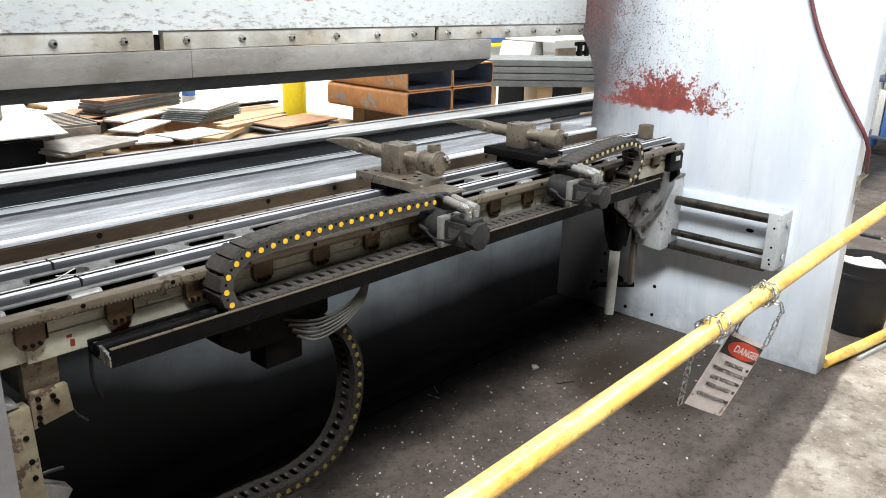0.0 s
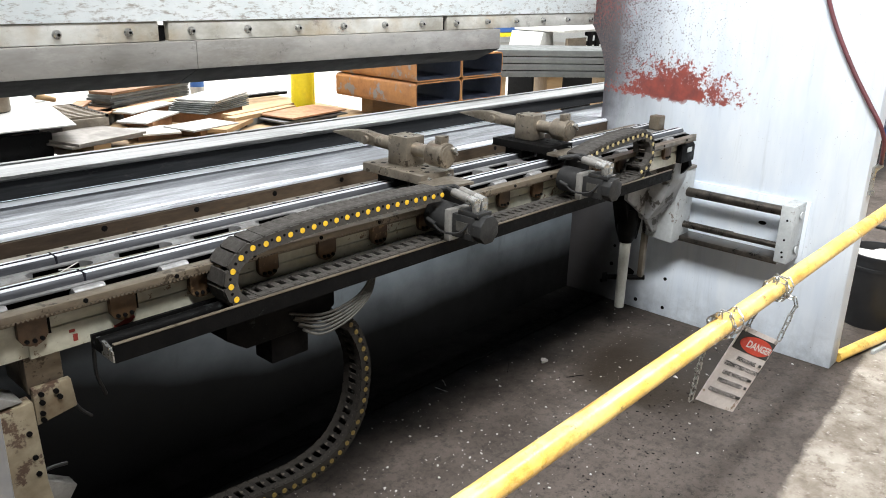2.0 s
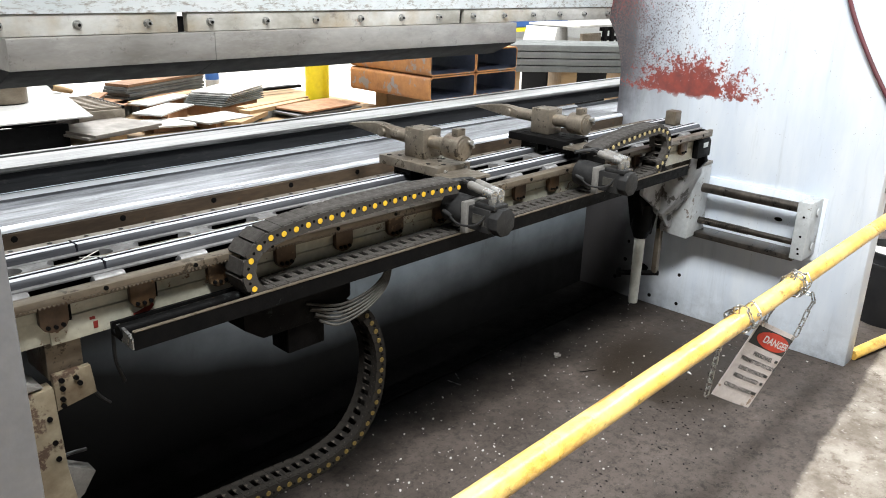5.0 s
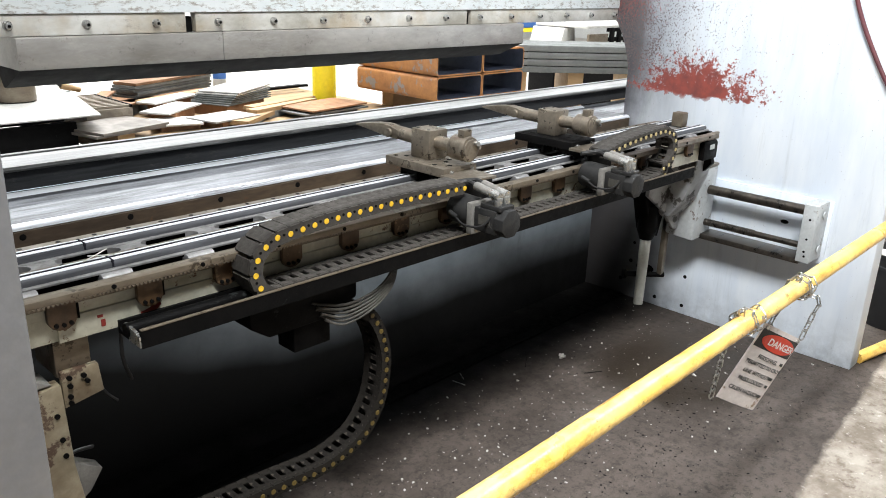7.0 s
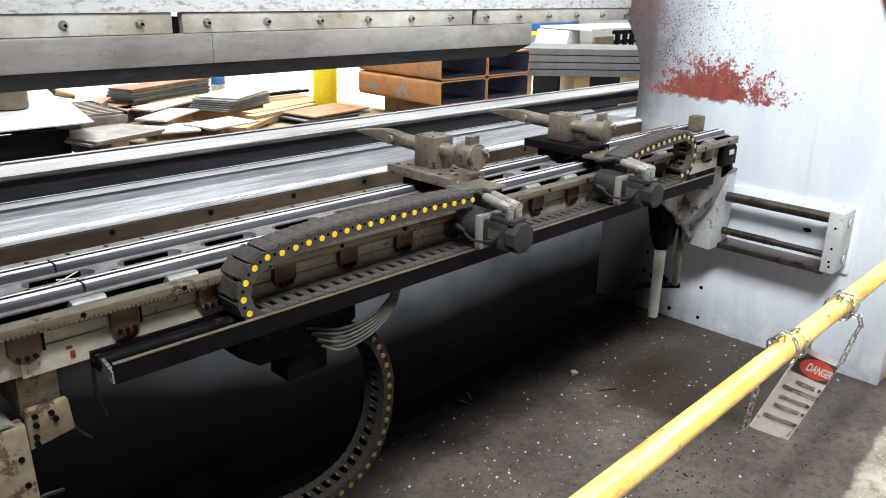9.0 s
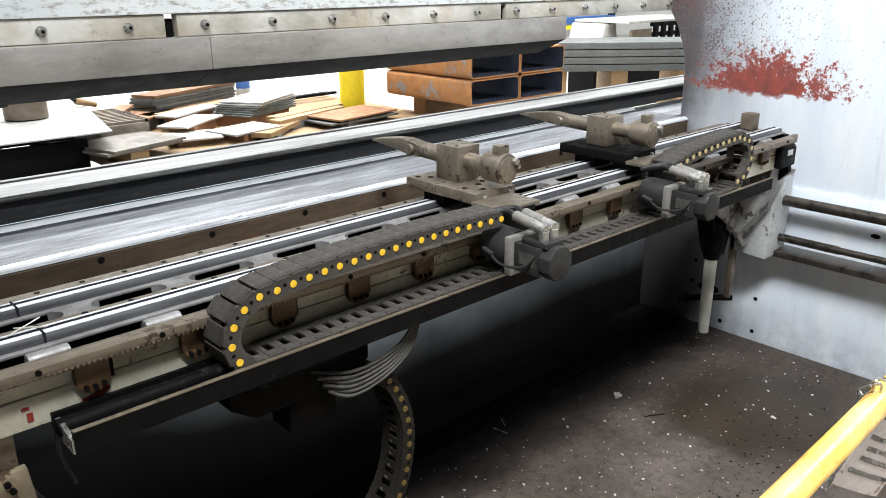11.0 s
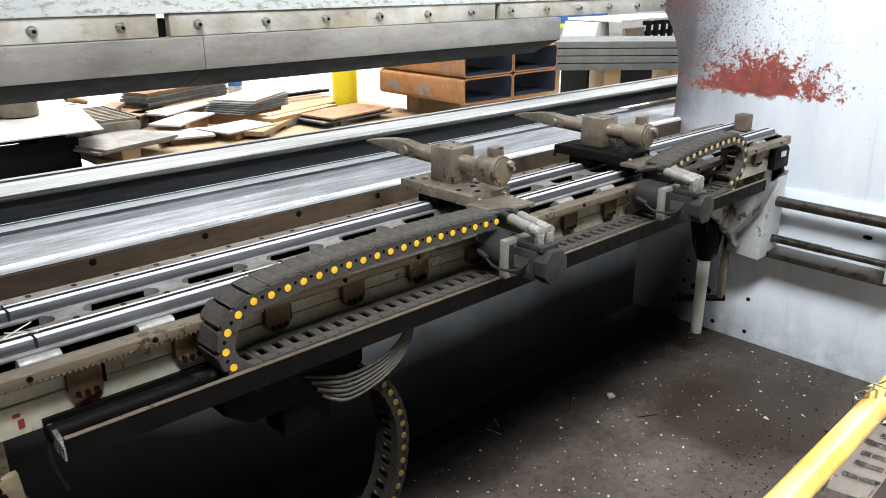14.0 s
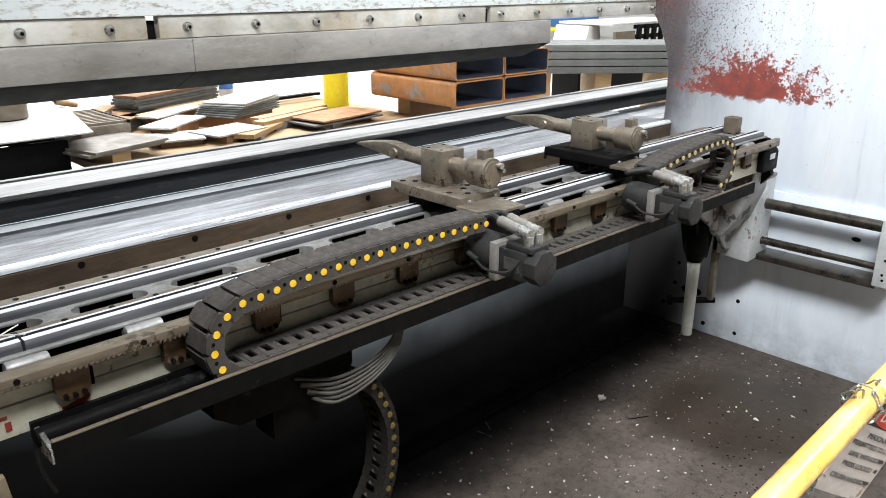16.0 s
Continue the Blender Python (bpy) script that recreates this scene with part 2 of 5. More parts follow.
bed_paint = bed_enamel()
def punch_finish():
    """Tool steel with cloudy oxide patches and pale rubbed areas."""
    n = Nodes("punch_steel")
    col = n.mix(n.ramp(n.noise(3.0, 6, 0.7, (0.5, 1, 1.4)), 0.34, 0.66), (0.50, 0.48, 0.45, 1), (0.22, 0.205, 0.185, 1))
    rub = n.ramp(n.noise(8, 7, 0.8, (0.35, 1, 1)), 0.54, 0.72)
    col = n.mix(n.math("MULTIPLY", rub, 0.6), col, (0.56, 0.54, 0.50, 1))
    blot = n.ramp(n.noise(16, 7, 0.8), 0.58, 0.68)
    col = n.mix(n.math("MULTIPLY", blot, 0.6), col, (0.09, 0.08, 0.07, 1))
    return n.done(col, n.ramp(n.noise(9, 5), 0.3, 0.7, 0.32, 0.55), 0.45)


punch_steel = punch_finish()
punch_black = plain("dark_punch_edge", (0.014, 0.014, 0.014, 1), (0.030, 0.029, 0.028, 1), 0.8, 0.0, 9, stretch=(0.2, 1, 1))
punch_black.node_tree.nodes["Principled BSDF"].inputs["Specular IOR Level"].default_value = 0.15
def clamp_finish():
    """Ground steel bar: pale, with tan oil stains, rust runs and dark smears."""
    n = Nodes("clamp_steel")
    col = n.mix(n.ramp(n.noise(6, 6, 0.7, (0.6, 1, 1)), 0.36, 0.64), (0.66, 0.65, 0.61, 1), (0.36, 0.34, 0.29, 1))
    tan = n.ramp(n.noise(3.2, 5, 0.7, (0.7, 1, 0.6)), 0.5, 0.68)
    col = n.mix(n.math("MULTIPLY", tan, 0.7), col, (0.42, 0.30, 0.16, 1))
    dark = n.ramp(n.noise(22, 7, 0.8, (0.7, 1, 1)), 0.56, 0.70)
    col = n.mix(n.math("MULTIPLY", dark, 0.65), col, (0.13, 0.11, 0.09, 1))
    rust = n.ramp(n.noise(11, 7, 0.8), 0.64, 0.70)
    col = n.mix(n.math("MULTIPLY", rust, 0.8), col, (0.24, 0.10, 0.03, 1))
    n.bump(dark, 0.2, 0.001)
    return n.done(col, n.ramp(n.noise(14, 4), 0.3, 0.7, 0.35, 0.6), 0.25)


clamp_steel = clamp_finish()
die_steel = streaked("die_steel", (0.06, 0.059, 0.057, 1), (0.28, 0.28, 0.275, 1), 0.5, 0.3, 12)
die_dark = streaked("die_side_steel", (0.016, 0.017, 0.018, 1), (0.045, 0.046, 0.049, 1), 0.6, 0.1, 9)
def bed_top_steel():
    """Bare table steel: long scratches, dark oily patches, pitted spots."""
    n = Nodes("bed_top_steel")
    s1 = n.noise(9, 8, 0.8, (0.22, 2.0, 2.0))
    s2 = n.noise(34, 6, 0.8, (0.16, 1.8, 1.8))
    col = n.mix(n.ramp(s1, 0.42, 0.66), (0.014, 0.015, 0.018, 1), (0.14, 0.148, 0.162, 1))
    col = n.mix(n.ramp(s2, 0.52, 0.72, 0, 0.34), col, (0.36, 0.385, 0.42, 1))
    pit = n.math("MULTIPLY", n.ramp(n.noise(90, 5, 0.8, (0.5, 1, 1)), 0.5, 0.62), n.ramp(n.noise(3.5, 3, 0.6, (0.5, 1, 1)), 0.42, 0.58))
    col = n.mix(n.math("MULTIPLY", pit, 0.85), col, (0.045, 0.045, 0.05, 1))
    n.bump(s2, 0.25, 0.001)
    return n.done(col, n.ramp(s1, 0.3, 0.7, 0.55, 0.4), 0.4)


shelf_steel = bed_top_steel()
bed_brown = plain("oily_bed_face", (0.105, 0.076, 0.052, 1), (0.034, 0.027, 0.022, 1), 0.42, 0.3, 8, (0.10, 0.058, 0.034, 1), 0.62, stretch=(0.35, 1, 1.6), spot_scale=22)
rail_steel = streaked("rail_steel", (0.045, 0.046, 0.052, 1), (0.15, 0.153, 0.165, 1), 0.34, 0.6, 9)
edge_steel = streaked("worn_edge_steel", (0.48, 0.50, 0.53, 1), (0.72, 0.74, 0.77, 1), 0.3, 0.45, 9)
highlight_steel = streaked("highlight_steel", (0.62, 0.64, 0.67, 1), (0.84, 0.86, 0.88, 1), 0.28, 0.35, 9)
rail_dark = plain("rail_groove", (0.012, 0.012, 0.016, 1), (0.022, 0.022, 0.028, 1), 0.8, 0.0)
rust_brown = plain("rust_brown_bracket", (0.15, 0.085, 0.04, 1), (0.07, 0.042, 0.025, 1), 0.45, 0.2, 14, (0.24, 0.15, 0.08, 1), 0.6)
tan_steel = plain("oiled_tan_steel", (0.22, 0.185, 0.14, 1), (0.13, 0.10, 0.07, 1), 0.42, 0.5, 14, (0.06, 0.045, 0.03, 1), 0.6, (0.4, 1, 1))
# near-black on slot floor and rail seats stands in for shade in the slots
slot_black = plain("slot_shade_black", (0.006, 0.006, 0.006, 1), (0.010, 0.009, 0.008, 1), 0.8)
slot_grey = plain("bridge_steel", (0.33, 0.325, 0.32, 1), (0.17, 0.165, 0.16, 1), 0.42, 0.4, 20)
cream = plain("cream_enamel", (0.64, 0.62, 0.50, 1), (0.42, 0.38, 0.28, 1), 0.5, 0.0, 7, (0.16, 0.09, 0.05, 1), 0.62)
stained = plain("oil_stained_cream", (0.34, 0.30, 0.21, 1), (0.15, 0.105, 0.06, 1), 0.55, 0.0, 6, (0.07, 0.04, 0.025, 1), 0.56, spot_scale=16)
frame_grey = plain("dull_grey_enamel", (0.20, 0.20, 0.205, 1), (0.16, 0.16, 0.165, 1), 0.55, 0.0, 6, (0.2, 0.19, 0.18, 1), 0.7)
cast_iron = plain("dusty_cast_iron", (0.33, 0.285, 0.225, 1), (0.15, 0.125, 0.097, 1), 0.36, 0.65, 12, (0.055, 0.043, 0.032, 1), 0.64, spot_scale=30)
dark_steel = plain("dark_oiled_steel", (0.0075, 0.007, 0.0068, 1), (0.004, 0.004, 0.004, 1), 0.5, 0.1, 20, (0.02, 0.022, 0.021, 1), 0.66)
plastic = plain("dusty_black_plastic", (0.066, 0.060, 0.054, 1), (0.040, 0.036, 0.032, 1), 0.55, 0.0, 30, (0.085, 0.078, 0.069, 1), 0.64, vary=0.07)
yellow_pin = plain("yellow_plastic", (0.82, 0.52, 0.03, 1), (0.66, 0.38, 0.02, 1), 0.45, 0.0, 60, bump=0.05)
worn_pin = plain("rubbed_yellow_plastic", (0.55, 0.45, 0.22, 1), (0.40, 0.31, 0.12, 1), 0.5, 0.0, 60, bump=0.05)
oily_plastic = plain("oily_black_plastic", (0.022, 0.019, 0.016, 1), (0.010, 0.009, 0.008, 1), 0.6, 0.0, 30, (0.07, 0.06, 0.05, 1), 0.63)
dull_pin = plain("oily_yellow_plastic", (0.15, 0.10, 0.018, 1), (0.09, 0.06, 0.012, 1), 0.5, 0.0, 60, bump=0.05)
grey_paint = plain("grey_enamel", (0.52, 0.54, 0.54, 1), (0.40, 0.41, 0.41, 1), 0.5, 0.0, 8, (0.16, 0.13, 0.11, 1), 0.61)
arm_paint = plain("oily_grey_casting", (0.44, 0.45, 0.45, 1), (0.25, 0.245, 0.24, 1), 0.5, 0.0, 5, (0.06, 0.054, 0.048, 1), 0.58, spot_scale=10)
motor_black = plain("motor_black", (0.032, 0.031, 0.030, 1), (0.018, 0.018, 0.018, 1), 0.5, 0.1, 30, (0.12, 0.11, 0.10, 1), 0.63)
cable_grey = plain("grey_cable", (0.085, 0.08, 0.07, 1), (0.04, 0.037, 0.032, 1), 0.5, 0.0, 30)
galv = plain("bright_zinc", (0.56, 0.56, 0.54, 1), (0.36, 0.35, 0.33, 1), 0.3, 0.85, 40)
flange_mat = plain("dusty_flange", (0.26, 0.25, 0.23, 1), (0.17, 0.16, 0.145, 1), 0.55, 0.3, 20)
white_tube = plain("white_plastic_tube", (0.52, 0.52, 0.47, 1), (0.40, 0.39, 0.34, 1), 0.5, 0.0, 12, (0.16, 0.14, 0.11, 1), 0.62)
rod_steel = streaked("guide_rod_steel", (0.06, 0.055, 0.05, 1), (0.14, 0.12, 0.10, 1), 0.3, 0.85, 12)
red_hose = plain("red_hose_rubber", (0.15, 0.038, 0.045, 1), (0.10, 0.028, 0.034, 1), 0.5)
bollard_yellow = plain("bollard_yellow", (0.86, 0.70, 0.02, 1), (0.80, 0.62, 0.02, 1), 0.45, 0.0, 4, bump=0.05)
rust_orange = plain("rusted_tube", (0.46, 0.20, 0.06, 1), (0.26, 0.12, 0.05, 1), 0.7, 0.1, 5, (0.22, 0.20, 0.19, 1), 0.56, spot_scale=6)
mill_blue = plain("blue_mill_scale", (0.07, 0.085, 0.13, 1), (0.05, 0.06, 0.09, 1), 0.5, 0.3, 8)
sheet_white = plain("bare_sheet_steel", (0.52, 0.51, 0.48, 1), (0.36, 0.35, 0.33, 1), 0.45, 0.2, 3, vary=0.3)
sheet_grey = plain("grey_sheet_steel", (0.15, 0.155, 0.15, 1), (0.10, 0.105, 0.10, 1), 0.5, 0.2, 5, vary=0.3)
plate_dark = plain("dull_brown_plate", (0.17, 0.15, 0.13, 1), (0.10, 0.088, 0.075, 1), 0.6, 0.1, 4, vary=0.15)
sheet_rust = plain("rusted_sheet", (0.26, 0.13, 0.06, 1), (0.15, 0.075, 0.035, 1), 0.75, 0.0, 6, vary=0.35)
wood = plain("pallet_wood", (0.40, 0.26, 0.13, 1), (0.27, 0.17, 0.08, 1), 0.7, 0.0, 6, stretch=(0.2, 1, 1), vary=0.15)
rubber = plain("black_drum", (0.006, 0.006, 0.007, 1), (0.010, 0.010, 0.011, 1), 0.55, 0.0, 10)
blue_mat = plain("blue_paint", (0.03, 0.10, 0.30, 1), (0.04, 0.12, 0.34, 1), 0.5)
sign_white = plain("sign_plastic", (0.80, 0.74, 0.71, 1), (0.70, 0.63, 0.60, 1), 0.4, 0.0, 10, (0.30, 0.20, 0.13, 1), 0.64)
sign_black = plain("sign_black", (0.02, 0.02, 0.02, 1), (0.03, 0.03, 0.03, 1), 0.5)
sign_red = plain("sign_red", (0.66, 0.05, 0.02, 1), (0.56, 0.045, 0.02, 1), 0.45)
sign_ink = plain("sign_lettering_white", (0.80, 0.74, 0.72, 1), (0.75, 0.70, 0.66, 1), 0.5)
chips_mat = plain("metal_chips", (0.10, 0.11, 0.13, 1), (0.24, 0.26, 0.30, 1), 0.35, 0.7, 60, bump=0.6)
litter_mat = plain("pale_litter", (0.62, 0.60, 0.55, 1), (0.45, 0.43, 0.40, 1), 0.6, vary=0.2)


def matte(mat, level):
    mat.node_tree.nodes["Principled BSDF"].inputs["Specular IOR Level"].default_value = level


for mat, level in ((die_dark, 0.12), (rail_dark, 0.03), (oily_plastic, 0.1), (cable_grey, 0.2), (die_steel, 0.25), (slot_black, 0.05), (dark_steel, 0.045), (bed_paint, 0.08), (plastic, 0.15), (motor_black, 0.2), (bed_brown, 0.15), (floor_mat, 0.2)):
    matte(mat, level)


# ---- building helpers ----
def box(bm, x0, x1, y0, y1, z0, z1, bevel=0.0):
    vs = [bm.verts.new(p) for p in ((x0, y0, z0), (x1, y0, z0), (x1, y1, z0), (x0, y1, z0), (x0, y0, z1), (x1, y0, z1), (x1, y1, z1), (x0, y1, z1))]
    fs = [bm.faces.new([vs[i] for i in f]) for f in ((3, 2, 1, 0), (4, 5, 6, 7), (0, 1, 5, 4), (1, 2, 6, 5), (2, 3, 7, 6), (3, 0, 4, 7))]
    if bevel:
        bmesh.ops.bevel(bm, geom=list({e for f in fs for e in f.edges}), offset=bevel, segments=2, affect="EDGES", profile=0.5)
    return bm


def prism(bm, outline, a, b, axis="x", bevel=0.0):
    """An outline in the two other axes, drawn out along one axis from a to b."""
    def at(p, v):
        return (v, p[0], p[1]) if axis == "x" else (p[0], v, p[1]) if axis == "y" else (p[0], p[1], v)
    lo, hi = [bm.verts.new(at(p, a)) for p in outline], [bm.verts.new(at(p, b)) for p in outline]
    n = len(outline)
    fs = [bm.faces.new(lo[::-1]), bm.faces.new(hi)]
    fs += [bm.faces.new((lo[i], lo[(i + 1) % n], hi[(i + 1) % n], hi[i])) for i in range(n)]
    bmesh.ops.recalc_face_normals(bm, faces=fs)
    if bevel:
        bmesh.ops.bevel(bm, geom=list({e for f in fs for e in f.edges}), offset=bevel, segments=2, affect="EDGES", profile=0.5)
    return bm


def rod(bm, p, q, r, r2=None, sides=20, bevel=0.0):
    p, q = Vector(p), Vector(q)
    d = q - p
    m = Matrix.Translation((p + q) / 2) @ d.to_track_quat("Z", "Y").to_matrix().to_4x4()
    out = bmesh.ops.create_cone(bm, cap_ends=True, segments=sides, radius1=r, radius2=r if r2 is None else r2, depth=d.length, matrix=m)
    if bevel:
        rims = list({e for v in out["verts"] for e in v.link_edges if any(len(f.verts) > 4 for f in e.link_faces)})
        bmesh.ops.bevel(bm, geom=rims, offset=bevel, segments=2, affect="EDGES", profile=0.5)
    return bm


def sweep(bm, points, r, sides=10):
    """A round hose along points, smoothed."""
    pts = [Vector(p) for p in points]
    fine = []
    for i in range(len(pts) - 1):
        a, b, c, d = pts[max(i - 1, 0)], pts[i], pts[i + 1], pts[min(i + 2, len(pts) - 1)]
        for k in range(6):
            t = k / 6
            fine.append(0.5 * (2 * b + (c - a) * t + (2 * a - 5 * b + 4 * c - d) * t * t + (3 * b - 3 * c + d - a) * t ** 3))
    fine.append(pts[-1])
    rings, up = [], Vector((0.13, 0.31, 0.94))
    for i, p in enumerate(fine):
        d = (fine[min(i + 1, len(fine) - 1)] - fine[max(i - 1, 0)]).normalized()
        u = d.cross(up).normalized()
        w = u.cross(d)
        rings.append([bm.verts.new(p + r * (math.cos(a) * u + math.sin(a) * w)) for a in (2 * math.pi * k / sides for k in range(sides))])
    for a, b in zip(rings, rings[1:]):
        for k in range(sides):
            bm.faces.new((a[k], a[(k + 1) % sides], b[(k + 1) % sides], b[k]))
    bm.faces.new(rings[0][::-1])
    bm.faces.new(rings[-1])
    return bm


def mesh_of(name, bm, material, smooth=True):
    me = bpy.data.meshes.new(name)
    bmesh.ops.recalc_face_normals(bm, faces=bm.faces[:])
    bm.to_mesh(me)
    bm.free()
    me.materials.append(material)
    if smooth:
        for p in me.polygons:
            p.use_smooth = True
        me.set_sharp_from_angle(angle=radians(35))
    return me


def thing(name, base, label, category, group="", kind=""):
    """An Empty at the base of a thing; its parts are laid in world metres."""
    ob = new(name)
    ob.empty_display_size = 0.05
    ob.matrix_basis = Matrix.Translation(base)
    return tagged(ob, label, category, group, kind)


def adopt(ob, parent):
    ob.parent = parent
    if parent.type == "EMPTY":
        ob.matrix_parent_inverse = parent.matrix_basis.inverted()
    return ob


def part(name, bm, material, parent, label=""):
    ob = adopt(new(name, mesh_of(name, bm, material)), parent)
    return tagged(ob, label)


def solid(name, bm, material, label, category="", kind="", group=""):
    return tagged(new(name, mesh_of(name, bm, material)), label, category, group, kind)


def B():
    return bmesh.new()


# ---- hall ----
solid("floor", box(B(), -14, 16, -9, 12, -0.2, 0.0), floor_mat, "stained shop floor, dark and oily round the press, shade painted under the beam", "floor", "structure")
solid("wall_north", box(B(), -14, 16, 12, 12.3, 0, 7), wall_mat, "plain white hall wall", "wall", "structure")
solid("wall_south", box(B(), -14, 16, -9.3, -9, 0, 7), back_mat, "plain dark grey hall wall", "wall", "structure")
solid("wall_east", box(B(), 16, 16.3, -9, 12, 0, 7), wall_mat, "plain white hall wall", "wall", "structure")
solid("wall_west", box(B(), -14.3, -14, -9, 12, 0, 7), back_mat, "plain dark grey hall wall", "wall", "structure")
solid("ceiling", box(B(), -14, 16, -9, 12, 7, 7.2), ceiling_mat, "plain grey hall ceiling", "ceiling", "structure")

# ---- press brake ----
press = thing("press_brake", (-1.6, -0.3, 0), "large white-grey press brake with chipped enamel, seen from its rear", "press brake")
# unseen upper frames, like the ram, reach 3.7 to block the front lights
throat = [(-0.11, 0.86), (-0.11, 1.14), (-0.103, 1.20), (-0.085, 1.26), (-0.055, 1.33), (-0.02, 1.385), (0.008, 1.41), (0.008, 3.7)]
outline = [(-1.371, 0.0), (0.55, 0.0), (0.55, 0.86)] + throat + [(-1.371, 3.7)]
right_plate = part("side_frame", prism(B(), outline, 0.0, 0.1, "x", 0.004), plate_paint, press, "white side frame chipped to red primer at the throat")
left_outline = [(-1.445 if y < -1 else y, z) for y, z in outline]
part("side_frame", prism(B(), left_outline, -3.364, -3.244, "x", 0.004), frame_grey, press, "plain grey-painted side frame")
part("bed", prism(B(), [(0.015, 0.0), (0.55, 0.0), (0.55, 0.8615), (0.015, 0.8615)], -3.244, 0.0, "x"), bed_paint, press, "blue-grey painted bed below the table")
TF = -0.150  # rear face of the table
part("bed_rail", prism(B(), [(TF, 0.80), (TF, 0.926), (TF + 0.006, 0.934), (0.168, 0.934), (0.168, 0.862), (-0.105, 0.862), (-0.105, 0.80)], -3.242, -0.001, "x"), bed_brown, press, "brown oily bed face with bolt holes")
part("bed_top", prism(B(), [(TF + 0.004, 0.9345), (TF + 0.012, 0.941), (0.118, 0.943), (0.150, 0.950), (0.168, 0.950), (0.168, 0.9345)], -3.242, -0.001, "x"), shelf_steel, press, "scratched bright steel table surface")
part("worn_edge", prism(B(), [(TF - 0.001, 0.931), (TF + 0.0005, 0.9365), (TF + 0.010, 0.9432), (TF + 0.021, 0.9436), (TF + 0.021, 0.936)], -3.242, -0.001, "x"), edge_steel, press, "bright worn table edge")
part("worn_edge", prism(B(), [(0.122, 0.944), (0.134, 0.9512), (0.146, 0.9524), (0.151, 0.949)], -3.242, -0.001, "x"), edge_steel, press, "bright worn band along the die")
part("bed_top", box(B(), -0.001, 1.2, -0.100, 0.168, 0.87, 0.943, 0.002), shelf_steel, press, "bright steel table end beyond the frame")
part("ledge", box(B(), -3.242, -0.002, -0.215, TF - 0.001, 0.80, 0.826, 0.003), bed_brown, press)
chip_bm = B()
rng = random.Random(3)
for i in range(1500):
    x, y = rng.uniform(-3.2, -0.1), rng.uniform(-0.212, -0.165)
    q = rng.uniform(0.0015, 0.004)
    m = pose(x, y, 0.826 + q * 0.6, rng.uniform(0, 180), rng.uniform(0, 180), rng.uniform(0, 180)) @ Matrix.Diagonal((q * 2.2, q, q * 0.5, 1))
    bmesh.ops.create_cube(chip_bm, size=1, matrix=m)
tagged(part("metal_chips", chip_bm, chips_mat, press), kind="stuff")
x = -3.130
while x < -0.05:
    hole = B()
    rod(hole, (x, TF - 0.0015, 0.9125), (x, TF + 0.006, 0.9125), 0.0085, sides=14)
    part("bolt_hole", hole, dark_steel, press)
    x += 0.2805
RF = -0.034  # rear face of the clamping bars
# ram's unseen top is raised to stop light coming over from the front
part("ram", prism(B(), [(RF - 0.006, 1.4475), (RF - 0.006, 3.7), (0.16, 3.7), (0.16, 1.4475)], -3.2, -0.017, "x", 0.003), ram_mat, press, "chipped white ram with a worn red stripe")
for a, b in ((-3.2, -2.297), (-2.267, -1.100), (-1.076, -0.019)):
    bar = part("clamp_bar", box(B(), a, b, RF, RF + 0.030, 1.3925, 1.4468, 0.0025), clamp_steel, press, "rust-stained steel clamping bar")
    for i in range(16):
        bx = -2.972 + 0.1945 * i
        if a + 0.02 < bx < b - 0.02:
            s = B()
            rod(s, (bx, RF + 0.002, 1.419), (bx, RF - 0.002, 1.419), 0.0125, sides=20)
            rod(s, (bx, RF, 1.419), (bx, RF - 0.015, 1.419), 0.0085, sides=16, bevel=0.0015)
            part("socket_screw", s, galv, bar, "steel socket screw")
            h = B()
            rod(h, (bx, RF - 0.013, 1.419), (bx, RF - 0.0158, 1.419), 0.0045, sides=6)
            part("screw_socket", h, dark_steel, bar)
# fill blocks added to darken the see-through gaps between clamping bars
for x, w in ((-2.282, 0.010), (-1.088, 0.008)):
    part("gap_block", box(B(), x - w, x + w, RF + 0.012, RF + 0.029, 1.392, 1.436, 0.002), dark_steel, press, "dark block in the gap between bars")
PF = RF - 0.030  # rear face of the punches
for a, b in ((-2.773, -2.1985), (-2.1970, -0.779)):
    body = [(PF, 1.391), (PF, 1.3115), (0.10, 1.3115), (0.10, 1.391)]
    punch = part("punch", prism(B(), body, a, b, "x", 0.0015), punch_steel, press, "dull grey steel punch segment")
    edge = [(PF + 0.001, 1.311), (0.062, 1.2555), (0.075, 1.257), (0.099, 1.29), (0.099, 1.311)]
    part("punch_edge", prism(B(), edge, a + 0.0005, b - 0.0005, "x"), punch_black, punch, "near-black bevelled punch edge")
DF = 0.168  # rear side of the die
part("die", prism(B(), [(DF, 0.951), (DF, 1.008), (DF - 0.022, 1.012), (DF - 0.026, 1.018), (DF - 0.024, 1.026), (DF - 0.012, 1.031), (DF + 0.094, 1.031), (DF + 0.106, 1.012), (DF + 0.118, 1.031), (DF + 0.140, 1.031), (DF + 0.15, 1.024), (DF + 0.15, 1.012), (DF + 0.115, 1.008), (DF + 0.115, 0.951)],
                  -3.15, 1.1, "x"), die_steel, press, "worn bright steel die rail")
# thin dark sheet on the die's side paints in its shade
part("die_side", box(B(), -3.15, 1.1, DF - 0.004, DF - 0.0015, 0.953, 1.0065), die_dark, press, "side of the die, its shade put into a dark colour")
